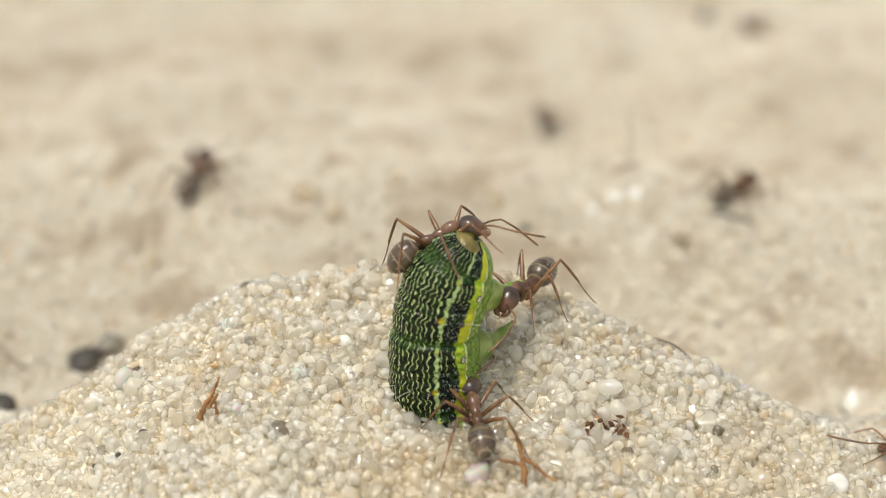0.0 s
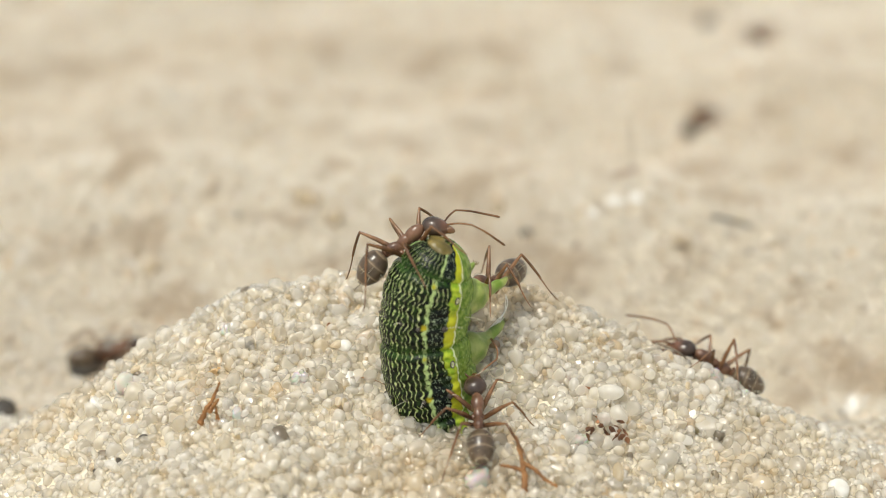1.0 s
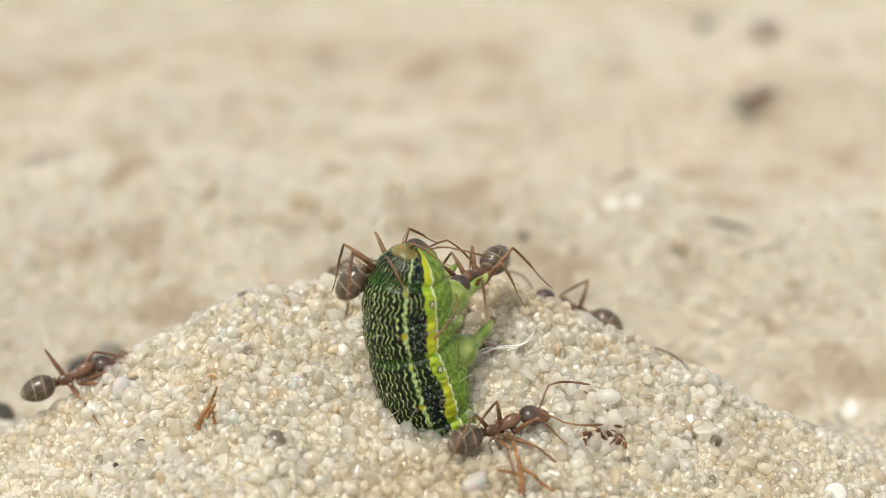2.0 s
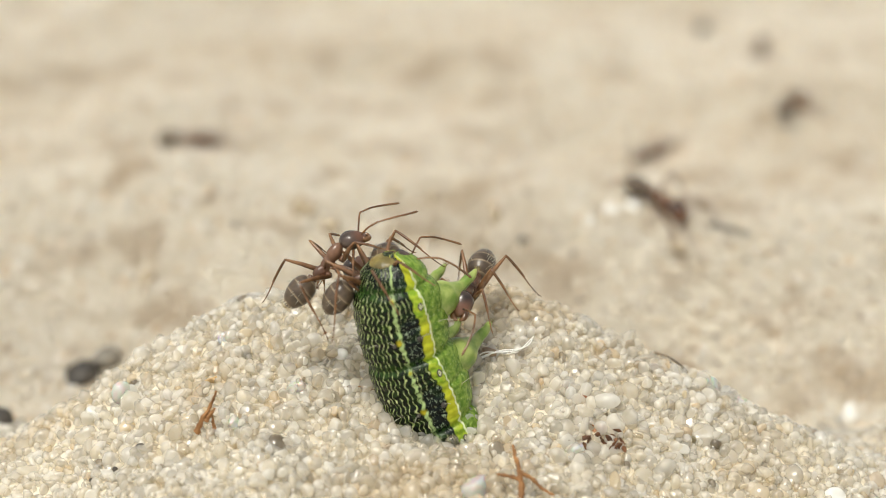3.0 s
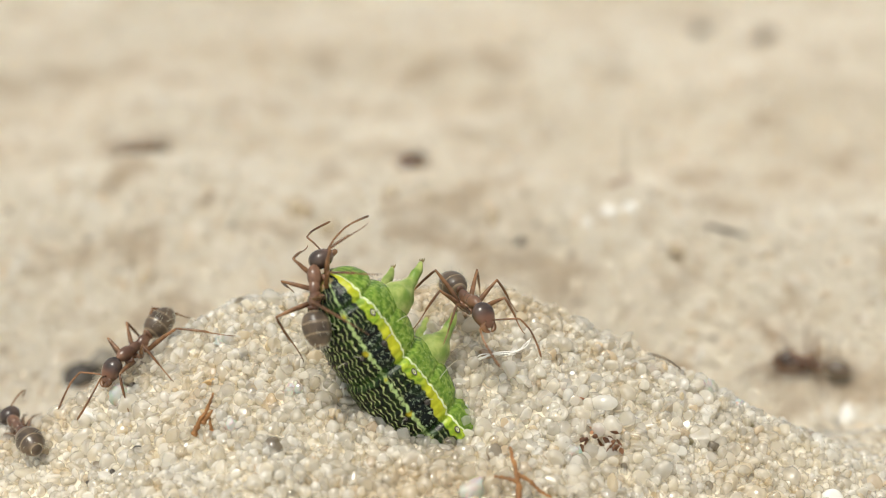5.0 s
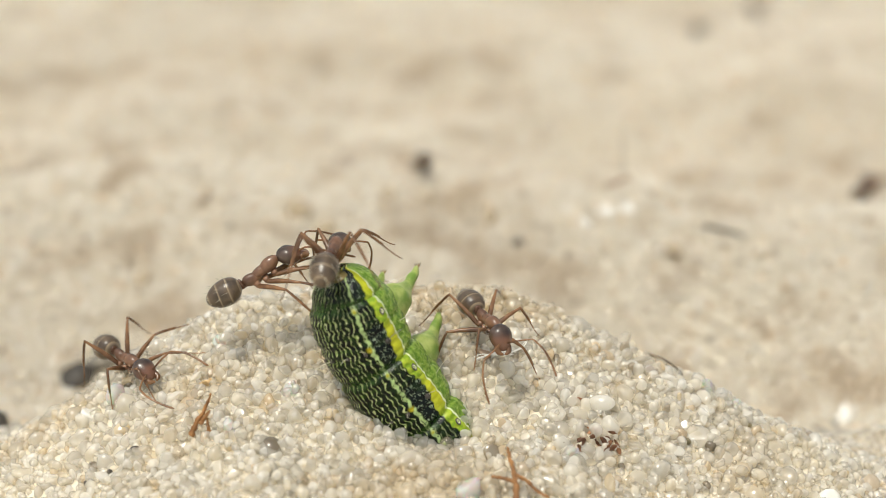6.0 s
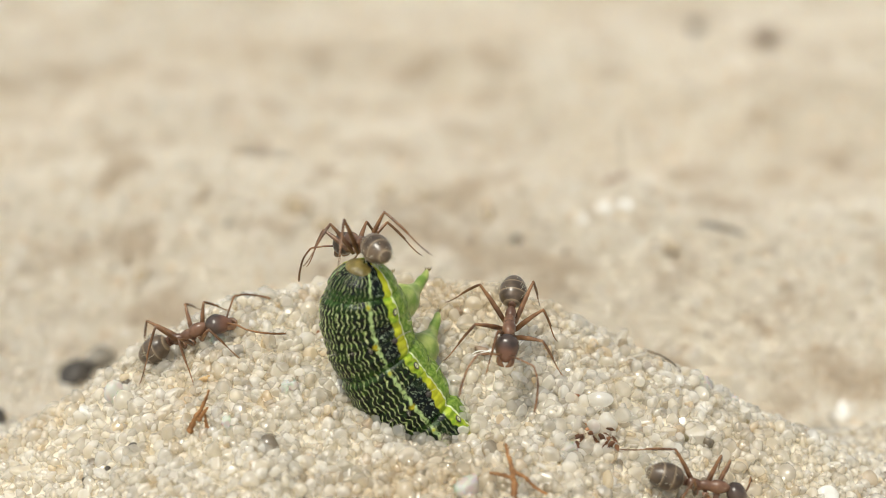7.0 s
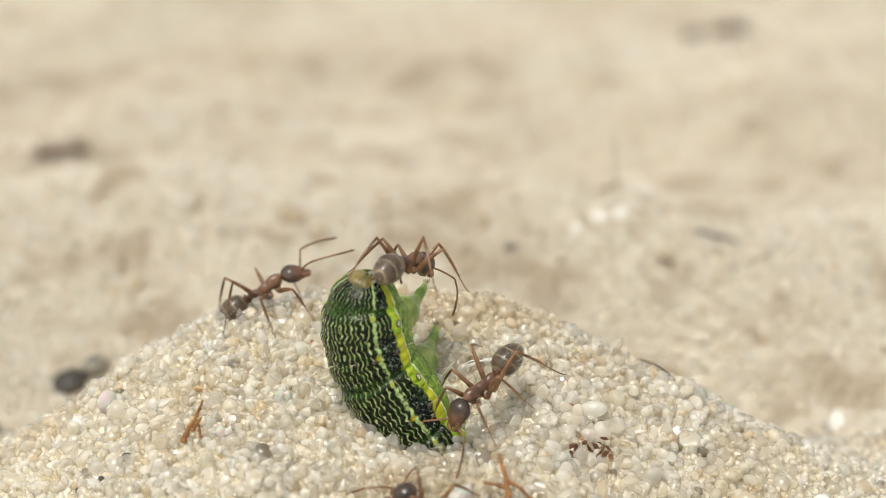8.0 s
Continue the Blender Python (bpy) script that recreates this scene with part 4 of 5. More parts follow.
pebble("rust_pebble", (10.63, 5.39, 1.38), 0.17, M_RUST, "tiny rust-red grain on pale sand", "grain", 0.75, 26)
pebble("brown_pebble", (18.80, 4.88, -2.03), 0.23, M_UMBER, "small brown grain among pale sand", "grain", 0.75, 27)
pebble("tan_pebble", (-0.81, 40.11, -0.93), 0.79, M_TAN, "tan grain on the ridge", "pebble", 0.75, 28)
pebble("tan_pebble", (-9.20, 36.98, -0.84), 1.00, M_TAN, "tan crumb on the ridge", "pebble", 0.75, 29)
pebble("tan_pebble", (-7.39, 35.49, -1.48), 0.84, M_TAN, "tan crumb on the ridge", "pebble", 0.75, 30)
pebble("tan_pebble", (-3.31, 40.05, -0.53), 0.79, M_TAN, "tan grain on the ridge", "pebble", 0.75, 31)
pebble("tan_pebble", (3.76, 38.69, -1.90), 0.78, M_TAN, "tan grain on the ridge", "pebble", 0.75, 32)
pebble("tan_pebble", (16.03, 34.85, -2.95), 0.84, M_TAN, "tan grain on the lower sand", "pebble", 0.75, 33)
pebble("tan_pebble", (-19.50, 32.84, -4.23), 0.75, M_TAN, "tan crumb on the lower sand", "pebble", 0.75, 34)
pebble("quartz_bead", (-10.61, 4.95, 3.03), 0.42, M_CLEAR, "large clear rounded quartz grain", "quartz grain", 0.8, 60)
pebble("quartz_bead", (-9.58, 0.00, 0.90), 0.40, M_CLEAR, "large clear rounded quartz grain", "quartz grain", 0.8, 61)
pebble("quartz_chip", (1.58, -3.37, -0.67), 0.77, M_CLEAR, "big milky quartz chip in the sand", "quartz grain", 0.8, 62)
pebble("quartz_chip", (-2.08, 9.02, 4.33), 0.52, M_MILK, "white quartz chip on the crest", "quartz grain", 0.8, 63)
pebble("quartz_bead", (15.19, 5.80, -0.84), 0.51, M_CLEAR, "clear quartz grain on the crest", "quartz grain", 0.8, 64)
pebble("quartz_bead", (13.53, 5.61, 0.24), 0.51, M_CLEAR, "clear quartz grain on the crest", "quartz grain", 0.8, 65)
pebble("quartz_chip", (-16.98, 3.42, -0.22), 0.55, M_MILK, "white glinting quartz chip", "quartz grain", 0.8, 66)
pebble("quartz_chip", (25.08, 22.01, -8.86), 0.62, M_MILK, "white quartz chip on the lower sand", "quartz grain", 0.8, 67)
pebble("quartz_chip", (24.74, 20.77, -8.85), 0.69, M_MILK, "white quartz chip on the lower sand", "quartz grain", 0.8, 68)
pebble("quartz_chip", (11.76, 38.57, -1.37), 0.78, M_MILK, "white quartz chip on the ridge", "quartz grain", 0.8, 69)
pebble("quartz_chip", (13.32, 38.57, -1.16), 0.66, M_MILK, "white quartz chip on the ridge", "quartz grain", 0.8, 70)
pebble("quartz_chip", (10.27, 37.74, -2.00), 0.58, M_MILK, "white quartz chip on the ridge", "quartz grain", 0.8, 71)
pebble("quartz_chip", (18.90, 0.65, -3.46), 0.65, M_MILK, "milky quartz chip at the mound's foot", "quartz grain", 0.8, 72)
pebble("quartz_bead", (-15.58, 3.97, 0.68), 0.61, M_CLEAR, "clear quartz grain on the crest", "quartz grain", 0.8, 73)
pebble("quartz_bead", (6.37, -0.42, -0.36), 0.48, M_CLEAR, "clear quartz grain on the mound", "quartz grain", 0.8, 74)
pebble("quartz_chip", (-4.78, 3.86, 2.69), 0.44, M_MILK, "milky quartz grain on the mound", "quartz grain", 0.8, 75)
pebble("quartz_chip", (-4.58, 2.02, 1.83), 0.54, M_MILK, "milky quartz grain on the mound", "quartz grain", 0.8, 76)
pebble("quartz_bead", (-6.83, 1.67, 1.99), 0.46, M_CLEAR, "clear quartz grain on the mound", "quartz grain", 0.8, 77)


def make_fibre():
    thing = new("white_fibre")
    for line, r in (([(0, 0, 0), (0.9, -0.1, 0.32), (1.9, 0.0, 0.42), (2.6, 0.1, 0.75), (2.85, 0.1, 1.15)], 0.045),
                    ([(0.2, 0.05, 0.0), (1.2, 0.1, 0.45), (2.2, 0.1, 0.55), (2.75, 0.15, 1.05)], 0.035),
                    ([(-0.1, 0.0, -0.05), (0.5, -0.1, 0.35), (1.5, 0.0, 0.30), (2.1, -0.1, 0.36)], 0.03)):
        bm = bmesh.new()
        rough_tube(bm, [Vector(p) for p in line], r, 0.6, 5, 6)
        part("strand", bm, M_THREAD, thing)
    return tagged(thing, "frayed white plant fibre lying beside the caterpillar", "fibre")


fibre = make_fibre()


def motions():
    bend(caterpillar, [
        (0, -0.27, 1.70, -0.75, 5, -46, 0, 47),
        (0.5, -0.20, 1.70, -0.77, 8, -42, 0, 46),
        (1, -0.13, 1.70, -0.81, 13, -36, 0, 45),
        (1.6, -0.08, 1.70, -0.84, 18, -28, 0, 43),
        (2.8, 0.12, 1.70, -0.87, 21, -4, 0, 43),
        (3.5, 0.33, 1.70, -0.83, 23, 6, 0, 44),
        (4, 0.13, 1.70, -0.71, 28, 16, 0, 45),
        (4.5, 0.05, 1.70, -0.67, 33, 26, 0, 44),
        (5.2, 0.07, 1.70, -0.66, 35, 22, 0, 45),
        (5.8, 0.08, 1.70, -0.59, 37, 8, 0, 53),
        (6.2, 0.06, 1.70, -0.63, 38, -4, 0, 56),
        (6.5, 0.08, 1.70, -0.68, 38, -16, 0, 57),
        (7, 0.14, 1.70, -0.71, 38, -21, 0, 57),
        (8, 0.38, 1.70, -0.86, 37, -22, 0, 60)])
    # ant on the caterpillar's end
    crawl(ants[0], [
        (0, mm(-0.20, 2.30, 8.64, -0, -21, 8)), (0.2, mm(0.16, 2.30, 8.89, 0, -17, 6)), (0.4, mm(-0.07, 2.30, 9.05, 0, -14, 5)),
        (0.6, mm(-1.09, 2.10, 8.99, 0, -15, 6)), (0.8, mm(-1.70, 2.10, 8.56, -0, -26, 10)), (1, mm(-1.82, 2.10, 8.67, -0, -29, 11)),
        (1.2, mm(-2.15, 2.10, 8.61, -0, -24, 9)), (1.5, mm(-2.25, 2.10, 8.41, -0, -24, 9)), (1.7, mm(-2.34, 2.10, 8.17, 0, -23, 9)),
        (2.3, mm(-2.79, 2.10, 7.83, 0, -25, 10)), (2.8, mm(-3.14, 1.80, 7.70, 0, -26, 10)), (3.2, mm(-3.28, 1.50, 7.74, 20, -28, 11)),
        (3.5, mm(-3.61, 1.30, 7.64, 22, -39, 16)), (3.8, mm(-4.48, 1.00, 7.21, 18, -49, 24)), (4, mm(-5.28, 0.80, 6.80, 11, -56, 31)),
        (4.3, mm(-5.76, 0.70, 6.86, -26, -69, 66)), (4.5, mm(-5.93, 0.70, 6.79, -44, -70, 85)), (4.7, mm(-5.78, 0.70, 7.01, -57, -70, 98)),
        (5.3, mm(-5.35, 0.90, 7.88, -37, -20, 84)), (5.8, mm(-4.86, 1.30, 8.94, -11, -0, 85)), (6.2, mm(-4.39, 1.80, 8.97, 0, 2, 76)),
        (6.5, mm(-3.34, 2.90, 9.03, 0, 12, 80)), (6.75, mm(-3.41, 2.90, 8.91, 0, 15, 101)), (7, mm(-3.51, 2.90, 8.78, 0, 15, 120)),
        (7.2, mm(-3.45, 2.90, 8.91, 0, 8, 130)), (7.5, mm(-3.14, 2.10, 9.04, 0, 5, 121)), (7.75, mm(-2.18, 2.10, 8.87, -0, 6, 92)),
        (8, mm(-0.83, 2.50, 8.42, 0, 15, 61))], seed=0, head=40, tail=-18)
    # ant at its belly
    crawl(ants[1], [
        (0, mm(3.90, 4.30, 5.32, -0, -3, -122)), (0.2, mm(3.92, 4.30, 5.47, -0, 5, -123)), (0.4, mm(3.50, 4.30, 5.25, 0, -5, -122)),
        (0.6, mm(2.60, 4.30, 5.87, 0, -8, -116)), (0.8, mm(2.21, 4.30, 5.88, -0, -8, -120)), (1, mm(2.13, 4.30, 5.80, 0, -9, -129)),
        (1.2, mm(1.96, 4.30, 6.21, -0, -5, -122)), (1.4, mm(1.85, 4.30, 6.62, 0, 1, -118)), (1.6, mm(1.85, 4.30, 6.54, 0, -1, -124)),
        (2.2, mm(1.61, 4.30, 6.32, 0, -2, -120)), (2.8, mm(1.36, 4.30, 6.11, 0, 1, -115)), (3.1, mm(1.54, 4.30, 6.07, 0, 7, -104)),
        (3.5, mm(1.32, 4.30, 6.07, -0, -1, -102)), (3.75, mm(1.09, 4.90, 5.55, 0, 4, -106)), (4, mm(1.50, 11.00, 4.05, 18, 30, 110)),
        (4.3, mm(0.00, 20.00, -1.52, 12, 31, 100)), (8, mm(-1.00, 21.00, -2.07, 5, 33, 90))], seed=1, head=30, tail=25, reach=1.05)
    # ant at its foot
    crawl(ants[2], [
        (0, mm(1.49, -1.10, 1.27, -6, -19, 99)), (0.2, mm(1.60, -1.10, 1.21, -6, -15, 99)), (0.6, mm(1.41, -1.10, 1.26, -4, -17, 96)),
        (1, mm(1.59, -1.10, 1.40, -2, -26, 93)), (1.2, mm(1.58, -1.10, 1.79, -4, -37, 97)), (1.4, mm(1.30, -1.10, 2.16, -11, -47, 108)),
        (1.7, mm(1.30, -1.10, 2.26, -12, -42, 110)), (1.95, mm(2.53, -0.56, 1.00, -1, -12, 60)), (2.15, mm(3.38, -2.25, 0.56, 6, 19, -71)),
        (2.4, mm(4.15, -5.16, -0.57, -1, 27, -75)), (2.7, mm(4.93, -9.16, -2.24, -5, 17, -80)), (8, mm(12.00, -20.00, -4.10, 6, 5, -60))], seed=2, head=10)
    # ant that crosses the ridge
    crawl(ants[3], [
        (0, mm(-17.05, 39.33, 0.35, 0, -22, 73)), (0.2, mm(-14.49, 39.94, 0.78, 9, -14, 43)), (0.4, mm(-12.22, 40.23, 1.01, 8, -10, 40)),
        (0.5, mm(-11.75, 42.60, 1.25, 4, -6, 36)), (0.6, mm(-11.30, 44.80, 1.35, 2, -2, 20)), (0.7, mm(-10.30, 46.20, 1.25, 0, 2, 8)),
        (0.8, mm(-9.30, 47.60, 0.85, -4, 4, 0)), (0.9, mm(-7.30, 49.50, -0.70, -8, 6, 0)), (1.1, mm(-6.00, 54.00, -6.14, -15, 7, 20)), (8, mm(-10.00, 54.00, -5.84, -15, 13, 20))], seed=3)
    # ant on the far slope
    crawl(ants[4], [
        (0, mm(9.76, 82.35, -7.77, 1, -2, 87)), (0.2, mm(13.90, 79.21, -8.42, 1, 2, -62)), (0.4, mm(16.78, 75.02, -8.71, 1, 1, -57)),
        (0.7, mm(17.46, 75.31, -8.47, 2, -1, -17)), (0.85, mm(19.37, 76.11, -7.59, 2, -6, 29)), (1, mm(23.24, 75.99, -5.74, -2, -9, 56)),
        (1.2, mm(27.99, 76.02, -3.51, 2, -5, 39)), (1.5, mm(28.30, 75.81, -3.47, 2, -5, 38)), (2.2, mm(28.82, 75.66, -3.36, 2, -5, 39)),
        (2.8, mm(30.33, 74.75, -3.45, 1, -5, 56)), (3, mm(31.81, 74.90, -3.19, 2, -4, 55)), (3.2, mm(35.91, 76.51, -2.55, 4, -3, 25)),
        (3.5, mm(41.13, 77.60, -3.43, 7, 2, -28)), (3.9, mm(48.84, 77.06, -4.32, 8, 1, -28)), (8, mm(48.85, 77.09, -4.32, 8, 1, -28))], seed=4)
    # ant by the stub
    crawl(ants[5], [
        (0, mm(15.00, 50.00, -4.99, 32, -21, 180)), (2.4, mm(15.00, 50.00, -4.99, 38, 0, 150)), (2.8, mm(21.52, 75.28, -6.71, 1, 8, -131)),
        (3, mm(19.43, 74.79, -7.75, -1, 5, -143)), (3.2, mm(21.22, 75.51, -6.83, 0, 8, -136)), (3.5, mm(18.78, 75.03, -8.01, -1, 4, -141)),
        (3.7, mm(18.41, 74.54, -8.21, -1, 3, -147)), (4, mm(17.91, 74.86, -8.37, -2, 2, 175)), (4.3, mm(11.00, 52.00, -4.92, 33, -15, 180)),
        (8, mm(10.00, 52.00, -4.66, 35, -13, 180))], seed=5)
    # far ant
    crawl(ants[6], [
        (0, mm(34.49, 111.27, -5.19, 2, -4, -83)), (1, mm(34.48, 108.22, -5.03, 4, -4, -90)), (1.5, mm(35.46, 109.16, -4.81, 3, -4, -88)),
        (2.8, mm(36.02, 110.33, -4.75, 2, -3, -99)), (3.2, mm(31.46, 92.78, -4.00, 3, 0, -106)), (3.45, mm(27.38, 77.91, -3.16, 1, 5, -114)),
        (3.6, mm(27.97, 78.99, -2.58, -1, -3, 72)), (3.8, mm(33.08, 99.54, -4.33, -5, 3, 76)), (4.2, mm(35.21, 106.34, -4.68, -5, 3, 74)),
        (4.7, mm(35.71, 106.44, -4.55, -5, 3, 73)), (5.8, mm(39.88, 134.22, -6.92, 4, 3, 78)), (6.5, mm(41.00, 135.94, -6.92, 4, 2, 81)),
        (7, mm(36.12, 106.38, -4.42, 4, -4, -100)), (7.5, mm(36.34, 108.94, -4.52, -2, 4, 91)), (8, mm(35.90, 126.02, -6.67, 1, -1, -154))], seed=6)
    # ant on the second rise
    crawl(ants[7], [
        (0, mm(20.33, 38.44, -0.40, 10, -4, 45)), (0.2, mm(21.54, 35.08, -1.65, 24, 14, -32)), (0.4, mm(24.36, 34.24, -1.94, 28, 5, -17)),
        (0.6, mm(25.08, 30.44, -4.30, 23, 29, -66)), (0.8, mm(27.03, 27.02, -5.89, 23, 21, -74)), (1, mm(28.51, 21.12, -6.49, 19, -6, -88)),
        (8, mm(45.00, 10.00, -4.53, -5, 4, -30))], seed=7)
    # ant on the flank
    crawl(ants[8], [
        (0, mm(23.90, 2.51, -3.30, -3, -17, 152)), (0.2, mm(22.84, 13.82, -5.64, 11, -20, -97)), (0.4, mm(18.84, 7.60, -2.04, -0, -31, 167)),
        (0.6, mm(17.07, 7.60, -0.89, -0, -28, 169)), (0.8, mm(15.66, 7.60, -0.37, 0, -26, 170)), (1, mm(13.83, 7.60, 0.08, -0, -24, 171)),
        (1.2, mm(12.37, 7.60, 0.77, 0, -22, 172)), (1.5, mm(11.50, 7.60, 1.12, 0, -19, 173)), (1.7, mm(9.73, 7.60, 1.96, 0, -23, 171)),
        (2.2, mm(4.50, 14.00, 1.38, 40, -2, 150)), (2.6, mm(-4.00, 20.00, -1.68, 31, 12, 170)), (8, mm(-5.00, 21.00, -2.41, 23, 22, 150))], seed=8, head=12)
    # ant going over the far slope
    crawl(ants[9], [
        (0, mm(-41.82, 44.26, -0.29, -2, 7, 51)), (1.3, mm(-37.67, 58.20, -5.87, -1, -4, 8)), (1.5, mm(-35.14, 58.88, -5.54, -3, -4, 48)),
        (1.7, mm(-32.39, 59.97, -5.04, -2, -4, 41)), (2.3, mm(-31.68, 59.12, -5.06, -2, -3, 47)), (2.8, mm(-30.47, 60.11, -4.84, -2, -2, 57)),
        (3, mm(-22.37, 71.71, -5.57, -1, 5, 26)), (3.2, mm(-13.08, 74.73, -6.12, 1, -2, 23)), (3.4, mm(-7.96, 80.55, -5.83, 0, -1, 66)),
        (3.5, mm(-4.90, 86.09, -6.06, 2, 1, 86)), (3.7, mm(-4.33, 88.27, -6.09, 3, 1, 85)), (4, mm(-0.27, 94.49, -5.18, 0, -2, 45)),
        (4.15, mm(0.12, 90.75, -6.34, -2, 0, -76)), (4.3, mm(-0.57, 78.55, -5.56, -4, 0, -91)), (4.5, mm(-1.36, 70.13, -5.86, -1, 1, -91)),
        (4.7, mm(-1.77, 65.58, -6.18, 0, 2, -95)), (5.2, mm(-2.00, 46.00, 0.17, 8, -22, -110)), (5.5, mm(-1.39, 37.31, -0.56, 10, -17, 88)),
        (5.8, mm(-1.37, 39.89, 0.08, 10, -11, 87)), (6, mm(-0.90, 45.60, 0.25, 3, 15, 91)), (6.2, mm(-2.34, 68.83, -5.86, -1, -1, 151)),
        (6.35, mm(-4.00, 53.00, -5.79, 25, 3, 180)), (8, mm(-8.00, 54.00, -6.04, 16, 5, 150))], seed=9)
    # ant climbing away
    crawl(ants[10], [
        (0, mm(2.00, 54.00, -5.73, -24, 3, 20)), (3.4, mm(0.00, 54.00, -5.93, -22, 2, 20)), (3.7, mm(-0.64, 62.69, -6.33, 1, -1, 25)),
        (4, mm(3.21, 72.03, -6.37, 3, 3, 47)), (4.3, mm(6.57, 85.08, -6.69, 1, -2, 84)), (4.5, mm(8.43, 93.63, -4.52, -5, -5, 81)),
        (4.6, mm(10.23, 99.44, -3.15, -2, -1, 82)), (4.7, mm(13.30, 118.44, -4.93, 4, 4, 84)), (4.9, mm(20.15, 165.66, -7.64, 1, 2, 83)),
        (8, mm(31.96, 206.83, -6.23, 5, 2, 84))], seed=10)
    # ant along the ridge
    crawl(ants[11], [
        (0, mm(-6.00, 54.00, -6.14, -15, 7, 20)), (2.2, mm(-1.00, 54.00, -6.01, -21, 2, 20)), (2.5, mm(1.00, 46.00, 0.10, -12, 7, 20)),
        (2.8, mm(8.51, 39.68, -0.51, 11, -17, 32)), (3, mm(14.99, 37.98, -0.29, 18, 14, -43)), (3.2, mm(17.12, 35.59, -1.42, 29, 12, -25)),
        (3.5, mm(23.29, 33.70, -2.34, 31, 7, -19)), (3.7, mm(28.23, 31.74, -2.93, 29, 4, -20)), (4, mm(28.22, 31.52, -3.06, 30, 1, -16)),
        (4.3, mm(29.30, 29.10, -4.21, 26, 12, -43)), (4.7, mm(29.55, 28.88, -4.27, 27, 5, -30)), (5.4, mm(34.02, 26.80, -4.26, 18, 1, -30)),
        (8, mm(34.02, 26.80, -4.26, 18, 1, -30))], seed=11)
    # ant running below
    crawl(ants[12], [
        (0, mm(40.00, -25.00, -4.09, -0, 3, 150)), (3.8, mm(24.85, -4.32, -3.98, 1, -2, 138)), (4, mm(13.44, -3.64, -2.02, -16, -17, 169)),
        (4.1, mm(8.71, -2.92, -0.68, -19, -21, -178)), (4.2, mm(4.52, -3.04, 0.28, -20, -10, 156)), (4.3, mm(1.21, -2.91, 0.54, -12, -14, 154)),
        (4.4, mm(-3.63, -3.57, 0.32, -20, -7, 160)), (4.5, mm(-8.01, -4.44, 0.32, -27, -7, 164)), (4.6, mm(-13.34, -3.54, -0.70, -29, 4, 154)),
        (4.7, mm(-17.35, -0.08, -1.01, -29, -5, 127)), (5, mm(-20.65, 3.83, -1.05, -27, 4, 119)), (5.25, mm(-25.02, 16.39, -5.59, 10, 11, 95)),
        (5.5, mm(-18.58, 5.65, 1.02, -8, -33, -2)), (5.8, mm(-14.83, 4.52, 2.19, 19, -8, -40)), (6, mm(-15.20, 4.73, 2.28, 16, 4, -48)),
        (6.2, mm(-13.92, 4.71, 2.64, 18, -14, -24)), (6.5, mm(-12.97, 4.43, 2.79, 19, -22, 0)), (6.8, mm(-12.18, 4.91, 3.28, 19, -22, 1)),
        (7, mm(-12.01, 4.75, 3.30, 20, -22, -3)), (7.2, mm(-12.01, 5.02, 3.39, 14, -25, 13)), (7.4, mm(-11.55, 5.45, 3.74, 10, -25, 19)),
        (7.6, mm(-10.33, 6.70, 3.91, 0, -29, 11)), (7.8, mm(-9.47, 7.30, 4.48, 0, -29, 11)), (8, mm(-8.19, 7.80, 5.02, 0, -27, 14))], seed=12, head=14, tail=-8)
    # ant behind the flank
    crawl(ants[13], [
        (0, mm(45.00, 8.00, -4.44, 2, -6, 180)), (4.2, mm(30.11, 17.40, -5.22, -2, 19, 130)), (4.6, mm(26.03, 23.43, -7.49, -16, 19, 152)),
        (4.7, mm(25.89, 23.48, -7.55, -17, 18, 150)), (5.2, mm(21.69, 27.83, -7.12, -36, -12, 146)), (5.5, mm(18.37, 29.60, -6.30, -41, -10, 160)),
        (5.8, mm(16.37, 29.17, -6.86, 16, -38, 64)), (5.9, mm(23.70, 34.25, -1.98, 11, -27, 61)), (6, mm(35.20, 59.51, -6.08, -5, -4, 65)),
        (6.15, mm(45.72, 72.36, -5.32, 2, -2, 61)), (6.6, mm(59.72, 83.42, -4.44, 6, 1, 53)), (8, mm(59.72, 83.42, -4.44, 6, 1, 53))], seed=13)
    # ant in the left dip
    crawl(ants[14], [
        (0, mm(-14.00, 54.00, -5.19, 24, -12, 180)), (5.3, mm(-26.76, 67.93, -5.39, 0, -4, -133)), (5.8, mm(-33.33, 59.26, -5.25, -1, 5, -178)),
        (6, mm(-33.35, 58.95, -5.29, -2, 5, 175)), (6.5, mm(-35.03, 57.46, -5.60, 1, 5, -170)), (7, mm(-38.96, 56.31, -5.96, 4, 1, -150)),
        (8, mm(-38.96, 56.31, -5.96, 4, 1, -150))], seed=14)
    # ant leaving over the dip
    crawl(ants[15], [
        (0, mm(-20.00, 54.00, -4.02, 27, -18, -160)), (6.6, mm(-8.84, 65.75, -6.66, -1, 0, -180)), (7.1, mm(-16.90, 70.10, -6.93, 3, -3, 159)),
        (7.4, mm(-22.33, 72.30, -5.52, 0, -5, -142)), (7.6, mm(-27.20, 70.89, -5.44, -2, -5, -119)), (8, mm(-31.99, 68.10, -5.01, 1, 0, -149))], seed=15)
    # ant coming up
    crawl(ants[16], [
        (0, mm(10.00, -25.00, -4.66, -5, -3, 120)), (7.5, mm(5.62, -8.99, -2.32, -7, -18, 140)), (7.8, mm(1.61, -6.15, -0.71, -15, -17, 141)),
        (8, mm(0.03, -5.41, -0.57, -18, -15, 131))], seed=16)
